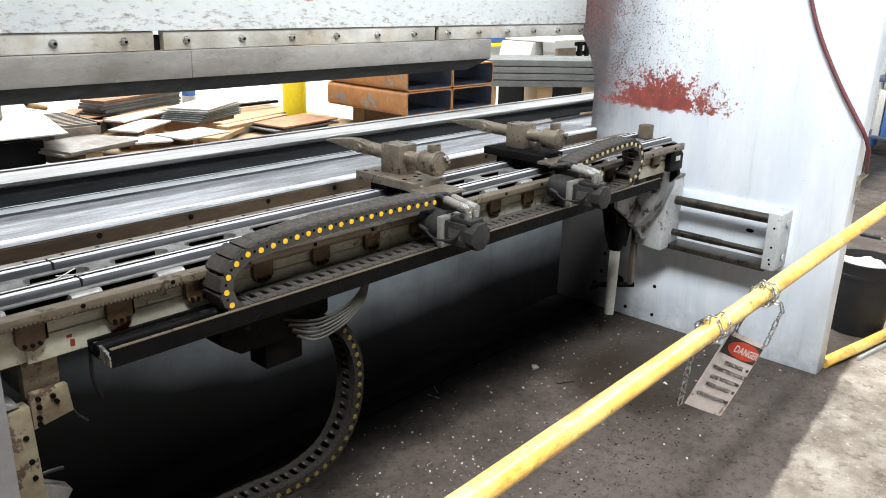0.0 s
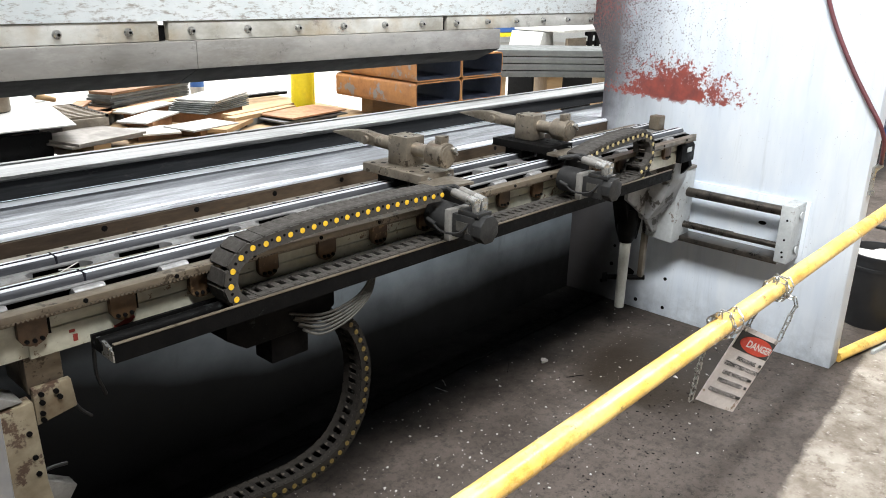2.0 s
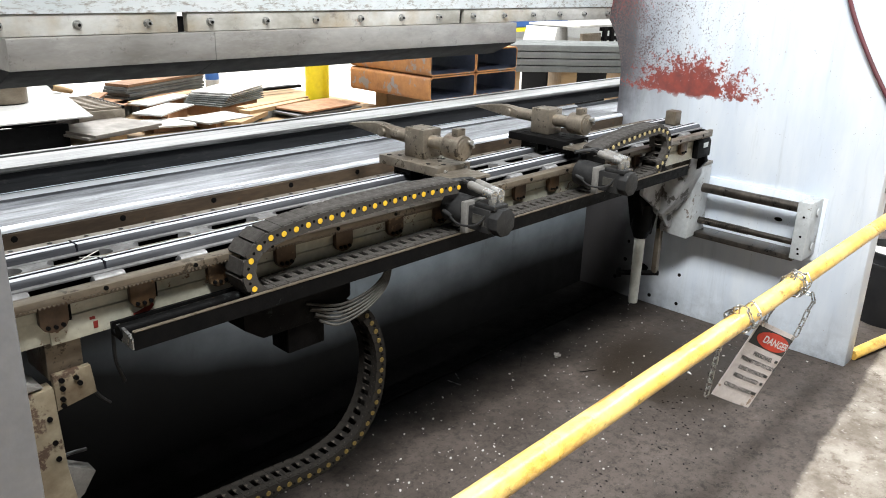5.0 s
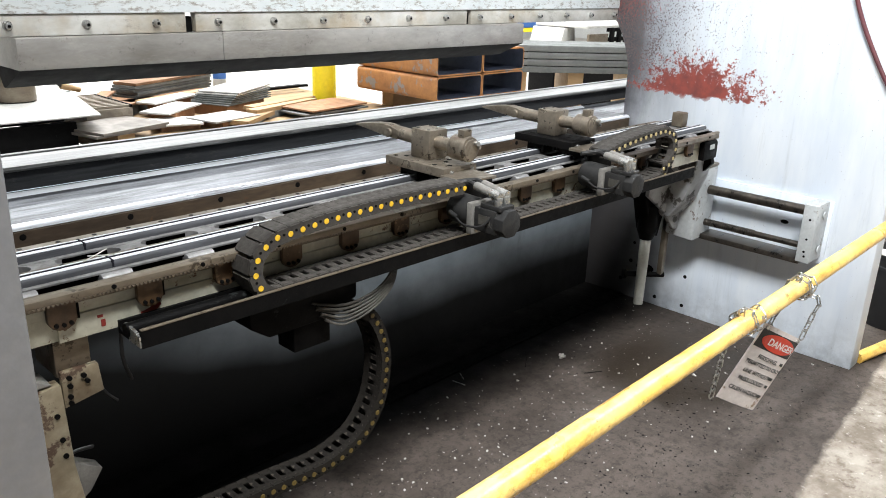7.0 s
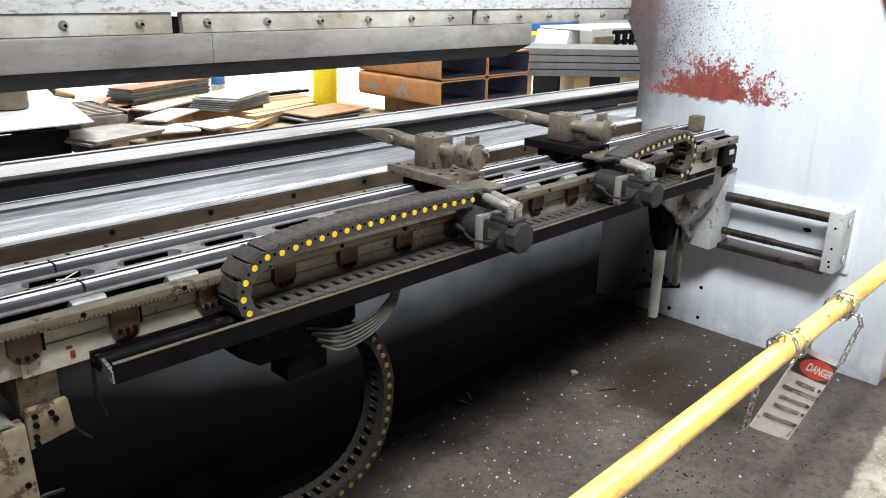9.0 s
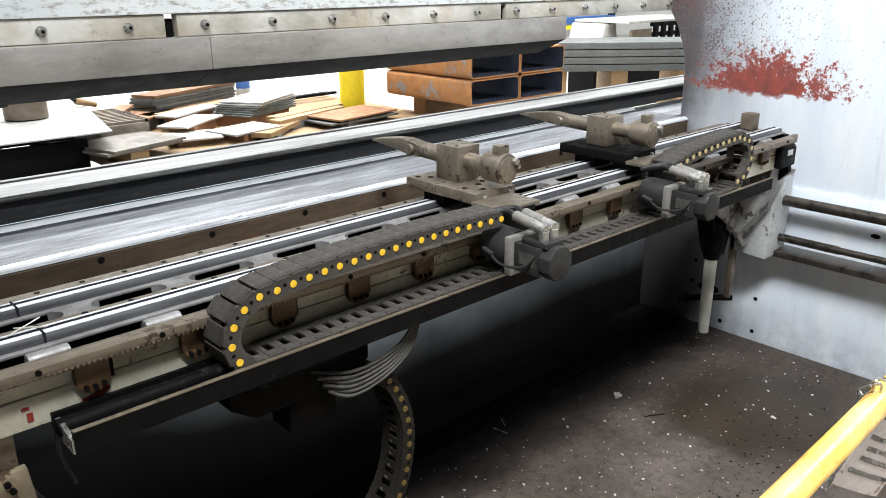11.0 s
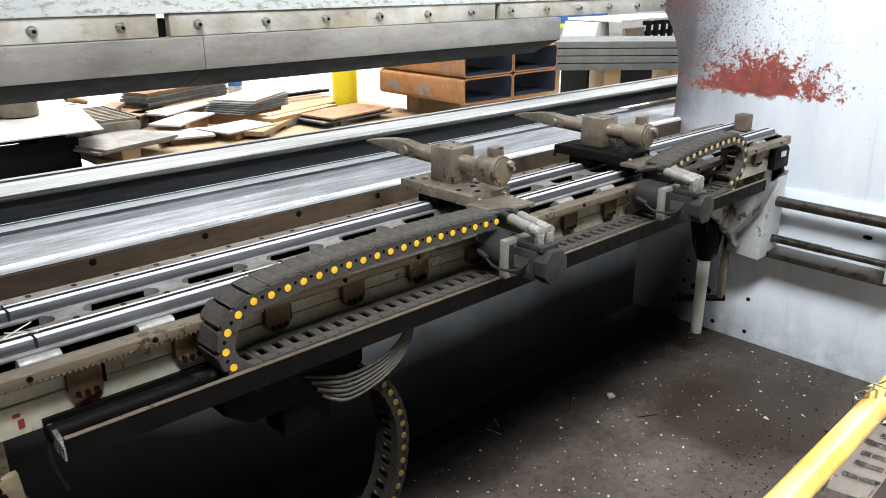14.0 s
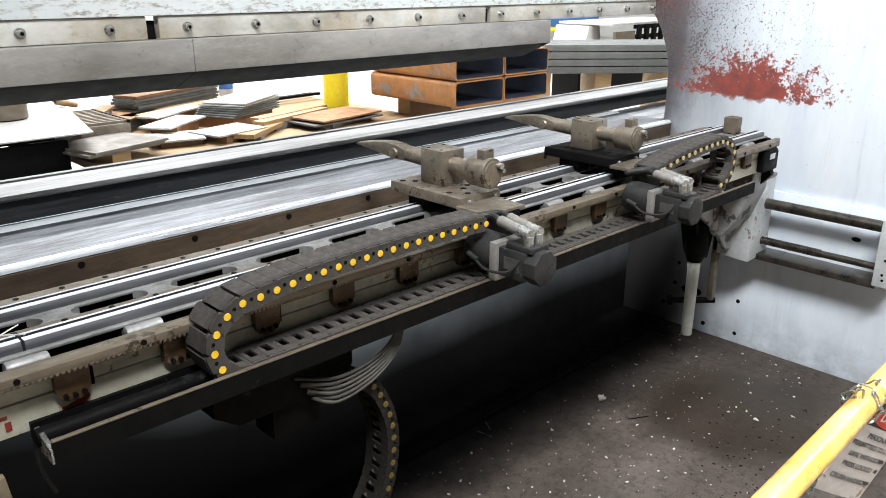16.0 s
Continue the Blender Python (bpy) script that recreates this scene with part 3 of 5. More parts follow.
for y, z, r in ((-0.558, 0.198, 0.009), (-0.561, 0.045, 0.009), (-0.409, 0.046, 0.010), (-0.25, 0.2, 0.010), (-0.20, 0.09, 0.010), (-0.26, 0.30, 0.008)):
    h = B()
    rod(h, (-0.0015, y, z), (0.004, y, z), r, sides=16)
    part("drilled_hole", h, dark_steel, right_plate)


# ---- backgauge beam ----
beam = thing("backgauge_beam", (-1.7, -0.62, 0.875), "long cream backgauge beam with bright rails and a toothed rack", "backgauge beam")
X0, X1 = -3.19, -0.272
part("beam_body", box(B(), X0, X1, -0.735, -0.48, 0.878, 0.955, 0.003), cream, beam, "cream-painted beam face, stained")
part("lower_face", box(B(), X0 + 0.2, X1 - 0.05, -0.742, -0.7345, 0.876, 0.927, 0.002), cream, beam)
part("upper_face", box(B(), X0, X1, -0.740, -0.7345, 0.930, 0.966, 0.002), cream, beam, "cream strip behind the brackets")
# top plate: three strips joined by bridges, with open slots between them
part("front_strip", box(B(), X0, X1, -0.507, -0.447, 0.955, 0.986, 0.002), tan_steel, beam)
part("middle_strip", box(B(), X0, X1, -0.642, -0.604, 0.955, 0.986, 0.002), tan_steel, beam)
part("back_strip", box(B(), X0, X1, -0.752, -0.736, 0.955, 0.984, 0.002), tan_steel, beam)


def slot_end_bridge(cx, half, ya, yb, za, zb):
    """Web between two slots: its sides are hollowed to the slots' round ends."""
    bm, r = B(), (yb - ya) / 2
    ym = (ya + yb) / 2
    right = [(cx + half + r * (1 - math.cos(a)), ym + r * math.sin(a)) for a in [radians(-90 + 22.5 * k) for k in range(9)]]
    ring = right + [(2 * cx - px, py) for px, py in reversed(right)]
    low = [bm.verts.new((px, py, za)) for px, py in ring]
    top = [bm.verts.new((px, py, zb)) for px, py in ring]
    for k in range(len(ring)):
        m = (k + 1) % len(ring)
        bm.faces.new((low[k], low[m], top[m], top[k]))
    bm.faces.new(top)
    bm.faces.new(list(reversed(low)))
    bmesh.ops.triangulate(bm, faces=[f for f in bm.faces if len(f.verts) > 4])
    return bm


for i in range(16):
    bx = -3.041 + 0.185 * i
    if bx > X1 - 0.03:
        break
    b = B()
    box(b, bx - 0.030, bx + 0.030, -0.736, -0.6945, 0.958, 0.974)
    rod(b, (bx - 0.032, -0.7155, 0.9735), (bx + 0.032, -0.7155, 0.9735), 0.0125, sides=16, bevel=0.003)
    part("slot_bridge", b, slot_grey, beam, "bare grey bridge between slots")
    part("slot_bridge", slot_end_bridge(bx + 0.0915, 0.024, -0.6045, -0.5645, 0.970, 0.9842), slot_grey, beam)
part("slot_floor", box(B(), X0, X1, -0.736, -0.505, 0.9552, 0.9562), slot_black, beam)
for ya, yb in ((-0.690, -0.652), (-0.552, -0.514)):
    w = yb - ya
    prof = [(ya, 0.9845), (ya, 0.992), (ya + 0.005, 1.0), (ya + w * 0.46, 1.0), (ya + w * 0.49, 0.993), (ya + w * 0.70, 0.993), (ya + w * 0.73, 1.0), (yb - 0.004, 1.0), (yb, 0.994), (yb, 0.9845)]
    rail = part("linear_rail", prism(B(), prof, X0, X1, "x"), rail_steel, beam, "polished steel guide rail")
    part("rail_seat", box(B(), X0, X1, ya - 0.002, yb + 0.004, 0.9565, 0.984), slot_black, beam, "rail seat coloured black for the slot shade")
    part("seat_margin", box(B(), X0 + 0.001, X1 - 0.001, ya - 0.013, ya - 0.0002, 0.9805, 0.9855, 0.001), slot_grey, beam)
    # dark strip raised flush stands in for shade in the groove
    part("rail_groove", box(B(), X0 + 0.001, X1 - 0.001, ya + w * 0.44, ya + w * 0.76, 0.9925, 1.0004), rail_dark, rail, "dark strip laid flush for the shaded rail groove")
    # bright strips carry the rail's highlights as colour
    part("rail_highlight", prism(B(), [(ya + 0.0042, 0.998), (ya + 0.0054, 1.0014), (ya + w * 0.43, 1.0014), (ya + w * 0.43, 0.999)], X0 + 0.001, X1 - 0.001, "x"), highlight_steel, rail, "bright strip, highlight put into the rail's colour")
    part("rail_highlight", prism(B(), [(yb - 0.0085, 0.999), (yb - 0.0085, 1.0012), (yb - 0.0036, 1.0012), (yb - 0.0036, 0.999)], X0 + 0.001, X1 - 0.001, "x"), highlight_steel, rail)
    part("rail_joint", box(B(), -2.852, -2.848, ya - 0.001, yb + 0.001, 0.98, 1.0018), rail_dark, rail)
for yy in (-0.461, -0.615):
    for i in range(35):
        sx = -3.1145 + 0.0805 * i + (0.03 if yy < -0.6 else 0)
        s = B()
        rod(s, (sx, yy, 0.984), (sx, yy, 0.9868), 0.0055, sides=10)
        part("cap_screw", s, dark_steel, beam)
# unseen strip added to keep light out of the gap towards the bed
part("gap_light_block", box(B(), X0, X1, -0.4785, -0.400, 0.880, 0.892, 0.002), dark_steel, beam, "unseen black strip added to block light through the gap")
# rack with teeth along its lower edge
rack = part("gear_rack", box(B(), X0, X1 - 0.08, -0.780, -0.7525, 0.9735, 0.988, 0.0015), tan_steel, beam, "brown oiled gear rack with fine teeth")
tb = B()
x = X0 + 0.004
while x < X1 - 0.09:
    prism(tb, [(x, 0.9738), (x + 0.0022, 0.9695), (x + 0.0042, 0.9695), (x + 0.0064, 0.9738)], -0.780, -0.7535, "y")
    x += 0.0085
part("rack_teeth", tb, tan_steel, rack)
for i in range(15):
    sx = -3.08 + 0.19 * i
    s = B()
    rod(s, (sx, -0.779, 0.981), (sx, -0.7825, 0.981), 0.0048, sides=12)
    part("rack_screw", s, dark_steel, rack)
for i in range(16):
    bx = -2.983 + 0.1755 * i
    if bx > X1 - 0.05:
        break
    o = [(bx - 0.027, 0.967), (bx - 0.027, 0.927), (bx - 0.02, 0.915), (bx - 0.008, 0.909), (bx + 0.008, 0.909), (bx + 0.02, 0.915), (bx + 0.027, 0.927), (bx + 0.027, 0.967)]
    br = part("rack_bracket", prism(B(), o, -0.757, -0.7425, "y", 0.0015), rust_brown, beam, "rust-brown bracket bolted under the rack")
    for dx in (-0.014, 0.0, 0.014):
        s = B()
        rod(s, (bx + dx, -0.756, 0.920 + 0.1 * abs(dx)), (bx + dx, -0.762, 0.920 + 0.1 * abs(dx)), 0.0042, sides=8)
        part("bracket_screw", s, dark_steel, br)
    part("bracket_shim", box(B(), bx + 0.031, bx + 0.036, -0.7445, -0.741, 0.92, 0.966), dark_steel, beam)
redm = plain("red_marker_paint", (0.30, 0.03, 0.02, 1), (0.17, 0.022, 0.016, 1), 0.5)
m = B()
box(m, -2.908, -2.899, -0.7435, -0.7415, 0.888, 0.903, 0.0006)
box(m, -2.914, -2.903, -0.7435, -0.7415, 0.908, 0.914, 0.0006)
part("paint_mark", m, redm, beam, "dab of red paint")
part("paint_mark", prism(B(), [(-2.826, 0.890), (-2.808, 0.889), (-2.790, 0.894), (-2.781, 0.902), (-2.784, 0.911), (-2.792, 0.915), (-2.802, 0.912), (-2.803, 0.902), (-2.815, 0.898), (-2.826, 0.896)], -0.7438, -0.7415, "y"), redm, beam, "smear of red paint")
part("end_plate", prism(B(), [(-0.735, 0.84), (-0.705, 0.975), (-0.46, 0.986), (-0.46, 0.85), (-0.60, 0.80), (-0.70, 0.80)], X1, X1 + 0.03, "x", 0.003), dark_steel, beam, "dark end plate")
# dark bracket also covers beam face that lies in the chain's shade
bk = part("end_bracket", prism(B(), [(-0.768, 0.880), (-0.768, 0.945), (-0.760, 0.958), (-0.742, 0.958), (-0.742, 0.880)], X1 - 0.15, X1 - 0.035, "x", 0.004), dark_steel, beam, "dark bracket at the beam end, also painting in shade there")
part("bracket_label", box(B(), X1 - 0.105, X1 - 0.065, -0.7695, -0.7675, 0.922, 0.942, 0.0005), grey_paint, bk, "small pale plate")
part("stop_block", box(B(), X1 - 0.062, X1 - 0.010, -0.605, -0.555, 0.986, 1.046, 0.005), tan_steel, beam, "brown end stop block")
# cable tray along the back
tray = part("cable_tray", prism(B(), [(-0.848, 0.866), (-0.848, 0.904), (-0.841, 0.904), (-0.841, 0.874), (-0.762, 0.874), (-0.752, 0.879), (-0.752, 0.893), (-0.744, 0.893), (-0.744, 0.866)], -2.876, -0.655, "x"), dark_steel, beam, "black steel cable tray")
part("tray_lip", box(B(), -2.876, -0.655, -0.8495, -0.8405, 0.9035, 0.9065, 0.001), tan_steel, tray, "worn brown tray lip")
tube = B()
rod(tube, (-2.882, -0.792, 0.8885), (-2.60, -0.792, 0.8885), 0.0145, sides=18)
part("tray_tube", tube, dark_steel, tray, "dark round tube inside the tray")
part("tray_end", prism(B(), [(-0.846, 0.868), (-0.846, 0.89), (-0.80, 0.90), (-0.78, 0.90), (-0.80, 0.868)], -2.879, -2.872, "x"), galv, tray)


# ---- chains that carry cables ----
PITCH = 0.0455


def chain_meshes(width, k=1.0, mat=None):
    b = B()
    for s in (-1, 1):
        o = [(-0.026 * k, -0.012), (-0.026 * k, 0.012), (-0.018 * k, 0.0165), (0.018 * k, 0.0165), (0.024 * k, 0.012), (0.024 * k, -0.012), (0.018 * k, -0.0165), (-0.018 * k, -0.0165)]
        y0 = s * (width / 2 - 0.004)
        prism(b, o, y0 - 0.004, y0 + 0.004, "y")
    box(b, -0.0225 * k, 0.0225 * k, -width / 2 + 0.006, width / 2 - 0.006, 0.0125, 0.0175)
    for s in (-1, 1):
        box(b, s * 0.0165 * k - 0.006 * k, s * 0.0165 * k + 0.006 * k, -width / 2 + 0.006, width / 2 - 0.006, -0.0172, -0.0125)
        box(b, -0.0105 * k, 0.0105 * k, s * (width / 2 - 0.014) - 0.008, s * (width / 2 - 0.014) + 0.008, -0.0170, -0.0127)
    link = mesh_of("chain_link", b, mat or plastic)
    p = B()
    rod(p, (0, -0.002, 0), (0, 0.0015, 0), 0.0066, sides=14)
    pin = mesh_of("pin", p, yellow_pin)
    d = B()
    rod(d, (0, -0.002, 0), (0, 0.0008, 0), 0.0035, sides=8)
    dot = mesh_of("rivet", d, dark_steel)
    return link, pin, dot


def smooth_line(points, steps=24):
    out = []
    pts = [Vector(p) for p in points]
    for i in range(len(pts) - 1):
        a, b, c, d = pts[max(i - 1, 0)], pts[i], pts[i + 1], pts[min(i + 2, len(pts) - 1)]
        for k in range(steps):
            t = k / steps
            out.append(0.5 * (2 * b + (c - a) * t + (2 * a - 5 * b + 4 * c - d) * t * t + (3 * b - 3 * c + d - a) * t ** 3))
    return out + [pts[-1]]


def cable_chain(points, y_near, width, side, label, base, pin_mat=None, k=1.0, mat=None):
    """Links along a line in the upright plane; side: -1 where the chain first runs towards -x, 1 towards +x."""
    root = thing("cable_chain", base, label, "cable chain", "cable chains of the backgauge")
    link, pin, dot = chain_meshes(width, k, mat)
    pitch = PITCH * k
    if pin_mat:
        pin.materials[0] = pin_mat
    line = smooth_line(points)
    gone, want = 0.0, pitch / 2
    for a, b in zip(line, line[1:]):
        step = (b - a).length
        while step > 0 and gone + step >= want:
            p = a.lerp(b, (want - gone) / step)
            d = (b - a).normalized()
            out = Vector((d.y, -d.x)) if side < 0 else Vector((-d.y, d.x))
            xa, za = Vector((d.x, 0, d.y)), Vector((out.x, 0, out.y))
            ya = za.cross(xa)
            m = Matrix((xa, ya, za)).transposed().to_4x4()
            m.translation = (p.x, y_near + width / 2, p.y)
            ob = adopt(new("chain_link", link), root)
            ob.matrix_basis = m
            near = width / 2 if ya.y < 0 else -width / 2
            q = new("pin", pin)
            q.parent, q.location = ob, (-pitch / 2, near, 0)
            r = new("rivet", dot)
            r.parent, r.location = ob, (0, near, 0.004)
            want += pitch
        gone += step
    return root


def arc(cx, cz, r, a0, a1, n):
    return [(cx + r * math.cos(radians(a0 + (a1 - a0) * k / n)), cz + r * math.sin(radians(a0 + (a1 - a0) * k / n))) for k in range(n + 1)]


cable_chain([(-1.955, 1.034), (-2.10, 1.0385), (-2.25, 1.0385), (-2.40, 1.0345), (-2.50, 1.026), (-2.553, 1.0175)] + arc(-2.5445, 0.953, 0.063, 112, 262, 7) + [(-2.48, 0.8915), (-2.1, 0.8915), (-1.80, 0.8915)],
            -0.838, 0.073, -1, "dusty black plastic cable chain with yellow pins, looped in the tray", (-2.3, -0.8, 0.875), None, 0.727)
cable_chain([(-1.262, 1.030), (-1.16, 1.050), (-1.05, 1.061), (-0.95, 1.067), (-0.885, 1.067)] + arc(-0.875, 0.996, 0.064, 82, -90, 7) + [(-0.95, 0.8915), (-1.80, 0.8915)],
            -0.838, 0.073, 1, "dusty black cable chain with yellow pins, looped near the frame", (-1.2, -0.8, 0.875), worn_pin, 0.727)
cable_chain([(-2.30, 0.768), (-2.243, 0.728), (-2.203, 0.64), (-2.198, 0.55), (-2.222, 0.455), (-2.288, 0.380), (-2.40, 0.348), (-2.57, 0.356), (-2.9, 0.372), (-3.235, 0.375)], -0.80, 0.074, 1,
            "black cable chain hanging in a loop under the beam", (-2.4, -0.75, 0.37), dull_pin, 0.68, oily_plastic)

# junction box and looped grey cables under the beam
jbox = thing("junction_box", (-2.42, -0.70, 0.72), "dark junction box under the beam, grey cables looped into it", "junction box")
part("box_body", prism(B(), [(-2.60, 0.866), (-2.60, 0.80), (-2.55, 0.765), (-2.36, 0.765), (-2.29, 0.80), (-2.29, 0.866)], -0.79, -0.62, "y", 0.004), dark_steel, jbox)
part("bracket", box(B(), -2.47, -2.36, -0.77, -0.70, 0.69, 0.766, 0.004), dark_steel, jbox)
for i in range(6):
    c = B()
    q = i / 5
    sweep(c, [(-2.43 + 0.03 * q, -0.79 - 0.012 * (i % 2), 0.818 - 0.048 * q), (-2.35, -0.815, 0.800 - 0.052 * q), (-2.265, -0.822, 0.812 - 0.044 * q), (-2.205 + 0.012 * q, -0.815, 0.838 - 0.028 * q), (-2.165 + 0.014 * q, -0.79, 0.868)], 0.0036, 8)
    part("cable", c, cable_grey, jbox, "grey cable")


# ---- carriages ----
def carriage(xc, label, plate_mat):
    root = thing("gauge_carriage", (xc, -0.56, 1.0), label, "gauge carriage", "gauge carriages on the beam")
    zc = 1.100
    b = B()
    box(b, xc - 0.086, xc + 0.054, -0.700, -0.452, 1.024, 1.050, 0.002)
    plate = part("base_plate", b, plate_mat, root, "dusty steel base plate")
    for dx, y in ((-0.065, -0.475), (0.035, -0.475), (-0.045, -0.50), (-0.063, -0.64), (0.02, -0.62), (0.04, -0.655), (-0.035, -0.675), (-0.01, -0.635)):
        h = B()
        rod(h, (xc + dx, y, 1.046), (xc + dx, y, 1.0508), 0.0075, sides=12)
        part("bolt_hole", h, dark_steel, plate)
    for dx in (-0.055, 0.03):
        s = B()
        rod(s, (xc + dx, -0.699, 1.036), (xc + dx, -0.708, 1.036), 0.006, sides=12, bevel=0.001)
        part("cap_screw", s, galv, plate)
    for y in (-0.669, -0.532):
        for dx in (-0.038, 0.038):
            prof = [(y - 0.036, 0.99), (y - 0.036, 1.0235), (y + 0.036, 1.0235), (y + 0.036, 0.99), (y + 0.028, 0.99), (y + 0.028, 1.004), (y - 0.028, 1.004), (y - 0.028, 0.99)]
            part("bearing_block", prism(B(), prof, xc + dx - 0.026, xc + dx + 0.026, "x"), dark_steel, root, "dark bearing block on the rail")
    block = part("clamp_block", box(B(), xc - 0.038, xc + 0.038, -0.592, -0.512, 1.050, 1.138, 0.004), cast_iron, root, "scratched steel clamp block")
    for dx, y in ((-0.026, -0.53), (0.026, -0.53), (-0.026, -0.575)):
        h = B()
        rod(h, (xc + dx, y, 1.135), (xc + dx, y, 1.1388), 0.005, sides=12)
        part("block_screw", h, dark_steel, block)
    r = B()
    rod(r, (xc, -0.59, zc), (xc, -0.675, zc), 0.021, sides=28)
    part("cylinder_rod", r, cast_iron, root)
    hb = B()
    rod(hb, (xc, -0.660, zc), (xc, -0.722, zc), 0.037, sides=36, bevel=0.003)
    head = part("cylinder_head", hb, cast_iron, root, "round worn cylinder head")
    rb = B()
    rod(rb, (xc, -0.721, zc), (xc, -0.7255, zc), 0.030, sides=32, bevel=0.001)
    part("end_cap", rb, cast_iron, head)
    part("key_block", box(B(), xc - 0.017, xc + 0.017, -0.71, -0.685, zc + 0.030, zc + 0.056, 0.003), cast_iron, head)
    s = B()
    rod(s, (xc + 0.016, -0.722, zc + 0.018), (xc + 0.016, -0.738, zc + 0.018), 0.0075, sides=14, bevel=0.001)
    part("port_fitting", s, galv, head)
    s = B()
    rod(s, (xc + 0.028, -0.718, zc + 0.006), (xc + 0.028, -0.734, zc + 0.004), 0.005, sides=10)
    part("port_fitting", s, galv, head)
    fr = B()
    rod(fr, (xc, -0.514, zc), (xc, -0.40, zc + 0.004), 0.021, sides=28)
    part("stop_rod", fr, cast_iron, root)
    o = [(-0.43, zc - 0.014), (-0.43, zc + 0.015), (-0.40, zc + 0.022), (-0.36, zc + 0.025), (-0.31, zc + 0.020), (-0.235, zc + 0.008), (-0.228, zc + 0.002), (-0.27, zc - 0.001), (-0.37, zc - 0.012)]
    finger = part("stop_finger", prism(B(), o, xc - 0.020, xc + 0.020, "x", 0.002), cast_iron, root, "flat pointed stop finger")
    k = B()
    rod(k, (xc - 0.030, -0.395, zc + 0.002), (xc + 0.026, -0.395, zc + 0.002), 0.014, sides=20, bevel=0.002)
    part("hinge_pin", k, cast_iron, finger)
    # drive behind the rack
    part("rear_plate", box(B(), xc - 0.10, xc + 0.03, -0.80, -0.70, 1.026, 1.036, 0.002), cast_iron, root)
    part("drive_plate", box(B(), xc - 0.125, xc + 0.01, -0.803, -0.789, 0.935, 1.030, 0.003), dark_steel, root)
    xm, zm = xc - 0.128, 0.966
    d = B()
    rod(d, (xm + 0.005, -0.79, zm + 0.004), (xm + 0.003, -0.868, zm + 0.002), 0.042, sides=32, bevel=0.003)
    part("gearbox", d, motor_black, root, "round black gearbox")
    part("motor_flange", box(B(), xm - 0.040, xm + 0.040, -0.888, -0.868, zm - 0.046, zm + 0.040, 0.003), flange_mat, root, "pale grey motor flange")
    c8 = [(xm + 0.036 * math.cos(radians(22.5 + 45 * k)) * 1.08, zm + 0.036 * math.sin(radians(22.5 + 45 * k)) * 1.08) for k in range(8)]
    motor = part("motor", prism(B(), [(xm - 0.032, zm - 0.032), (xm + 0.032, zm - 0.032), (xm + 0.032, zm + 0.032), (xm - 0.032, zm + 0.032)], -0.962, -0.888, "y", 0.003), motor_black, root, "black servo motor")
    part("motor_cover", prism(B(), c8, -0.992, -0.960, "y", 0.002), motor_black, motor)
    part("rating_plate", box(B(), xm - 0.0335, xm - 0.0318, -0.945, -0.905, zm - 0.012, zm + 0.014), cable_grey, motor, "small pale rating plate")
    part("terminal_box", box(B(), xm - 0.028, xm + 0.028, -0.975, -0.905, zm + 0.032, zm + 0.044, 0.002), motor_black, motor)
    for dx in (-0.014, 0.016):
        e = B()
        rod(e, (xm + dx, -0.955, zm + 0.042), (xm + dx, -0.955, zm + 0.066), 0.0105, sides=16, bevel=0.001)
        rod(e, (xm + dx, -0.960, zm + 0.068), (xm + dx + 0.004, -0.925, zm + 0.072), 0.0125, sides=16, bevel=0.001)
        plug = part("elbow_plug", e, galv, root, "zinc elbow plug")
        e = B()
        rod(e, (xm + dx + 0.004, -0.925, zm + 0.072), (xm + dx + 0.012, -0.865, zm + 0.078), 0.0118, sides=16, bevel=0.001)
        part("plug_sleeve", e, flange_mat, plug)
        e = B()
        sweep(e, [(xm + dx + 0.012, -0.867, zm + 0.078), (xm + dx + 0.02, -0.835, zm + 0.081), (xm + dx + 0.005, -0.815, zm + 0.079), (xm + dx - 0.03, -0.80, zm + 0.077)], 0.0065, 8)
        part("motor_cable", e, motor_black, root)
    e = B()
    sweep(e, [(xm - 0.05, -0.83, zm + 0.0), (xm - 0.055, -0.875, zm - 0.018), (xm - 0.045, -0.93, zm - 0.01), (xm - 0.02, -0.95, zm + 0.03), (xm + 0.0, -0.94, zm + 0.045)], 0.0032, 8)
    part("sensor_cable", e, motor_black, root, "thin looped sensor cable")
    e = B()
    rod(e, (xm - 0.05, -0.815, zm + 0.004), (xm - 0.05, -0.845, zm - 0.005), 0.006, sides=12)
    part("sensor", e, motor_black, root)
    return root


carriage(-1.809, "brown dusty gauge carriage with stop finger, cylinder and servo motor", cast_iron)
carriage(-1.191, "dusty gauge carriage near the frame with stop finger and motor", dark_steel)

# ---- slide units that carry the beam ----
slide = thing("slide_unit", (-0.1, -0.85, 0.45), "slide unit with dark guide rod and ball screw", "slide unit")
part("back_plate", box(B(), -0.012, -0.001, -1.178, -0.42, 0.44, 0.719, 0.002), plate_paint, slide, "white mounting plate")
r = B()
rod(r, (-0.09, -0.45, 0.682), (-0.09, -1.115, 0.682), 0.0215, sides=28)
part("guide_rod", r, rod_steel, slide, "dark oily guide rod")
r = B()
rod(r, (-0.09, -0.45, 0.527), (-0.09, -1.115, 0.527), 0.0135, sides=20)
x = -0.47
while x > -0.9:
    rod(r, (-0.09, x, 0.527), (-0.09, x - 0.005, 0.5275), 0.0165, sides=16)
    x -= 0.0105
part("ball_screw", r, rod_steel, slide, "dark threaded ball screw")
part("lower_bar", box(B(), -0.125, -0.012, -1.115, -0.45, 0.452, 0.476, 0.003), rod_steel, slide)
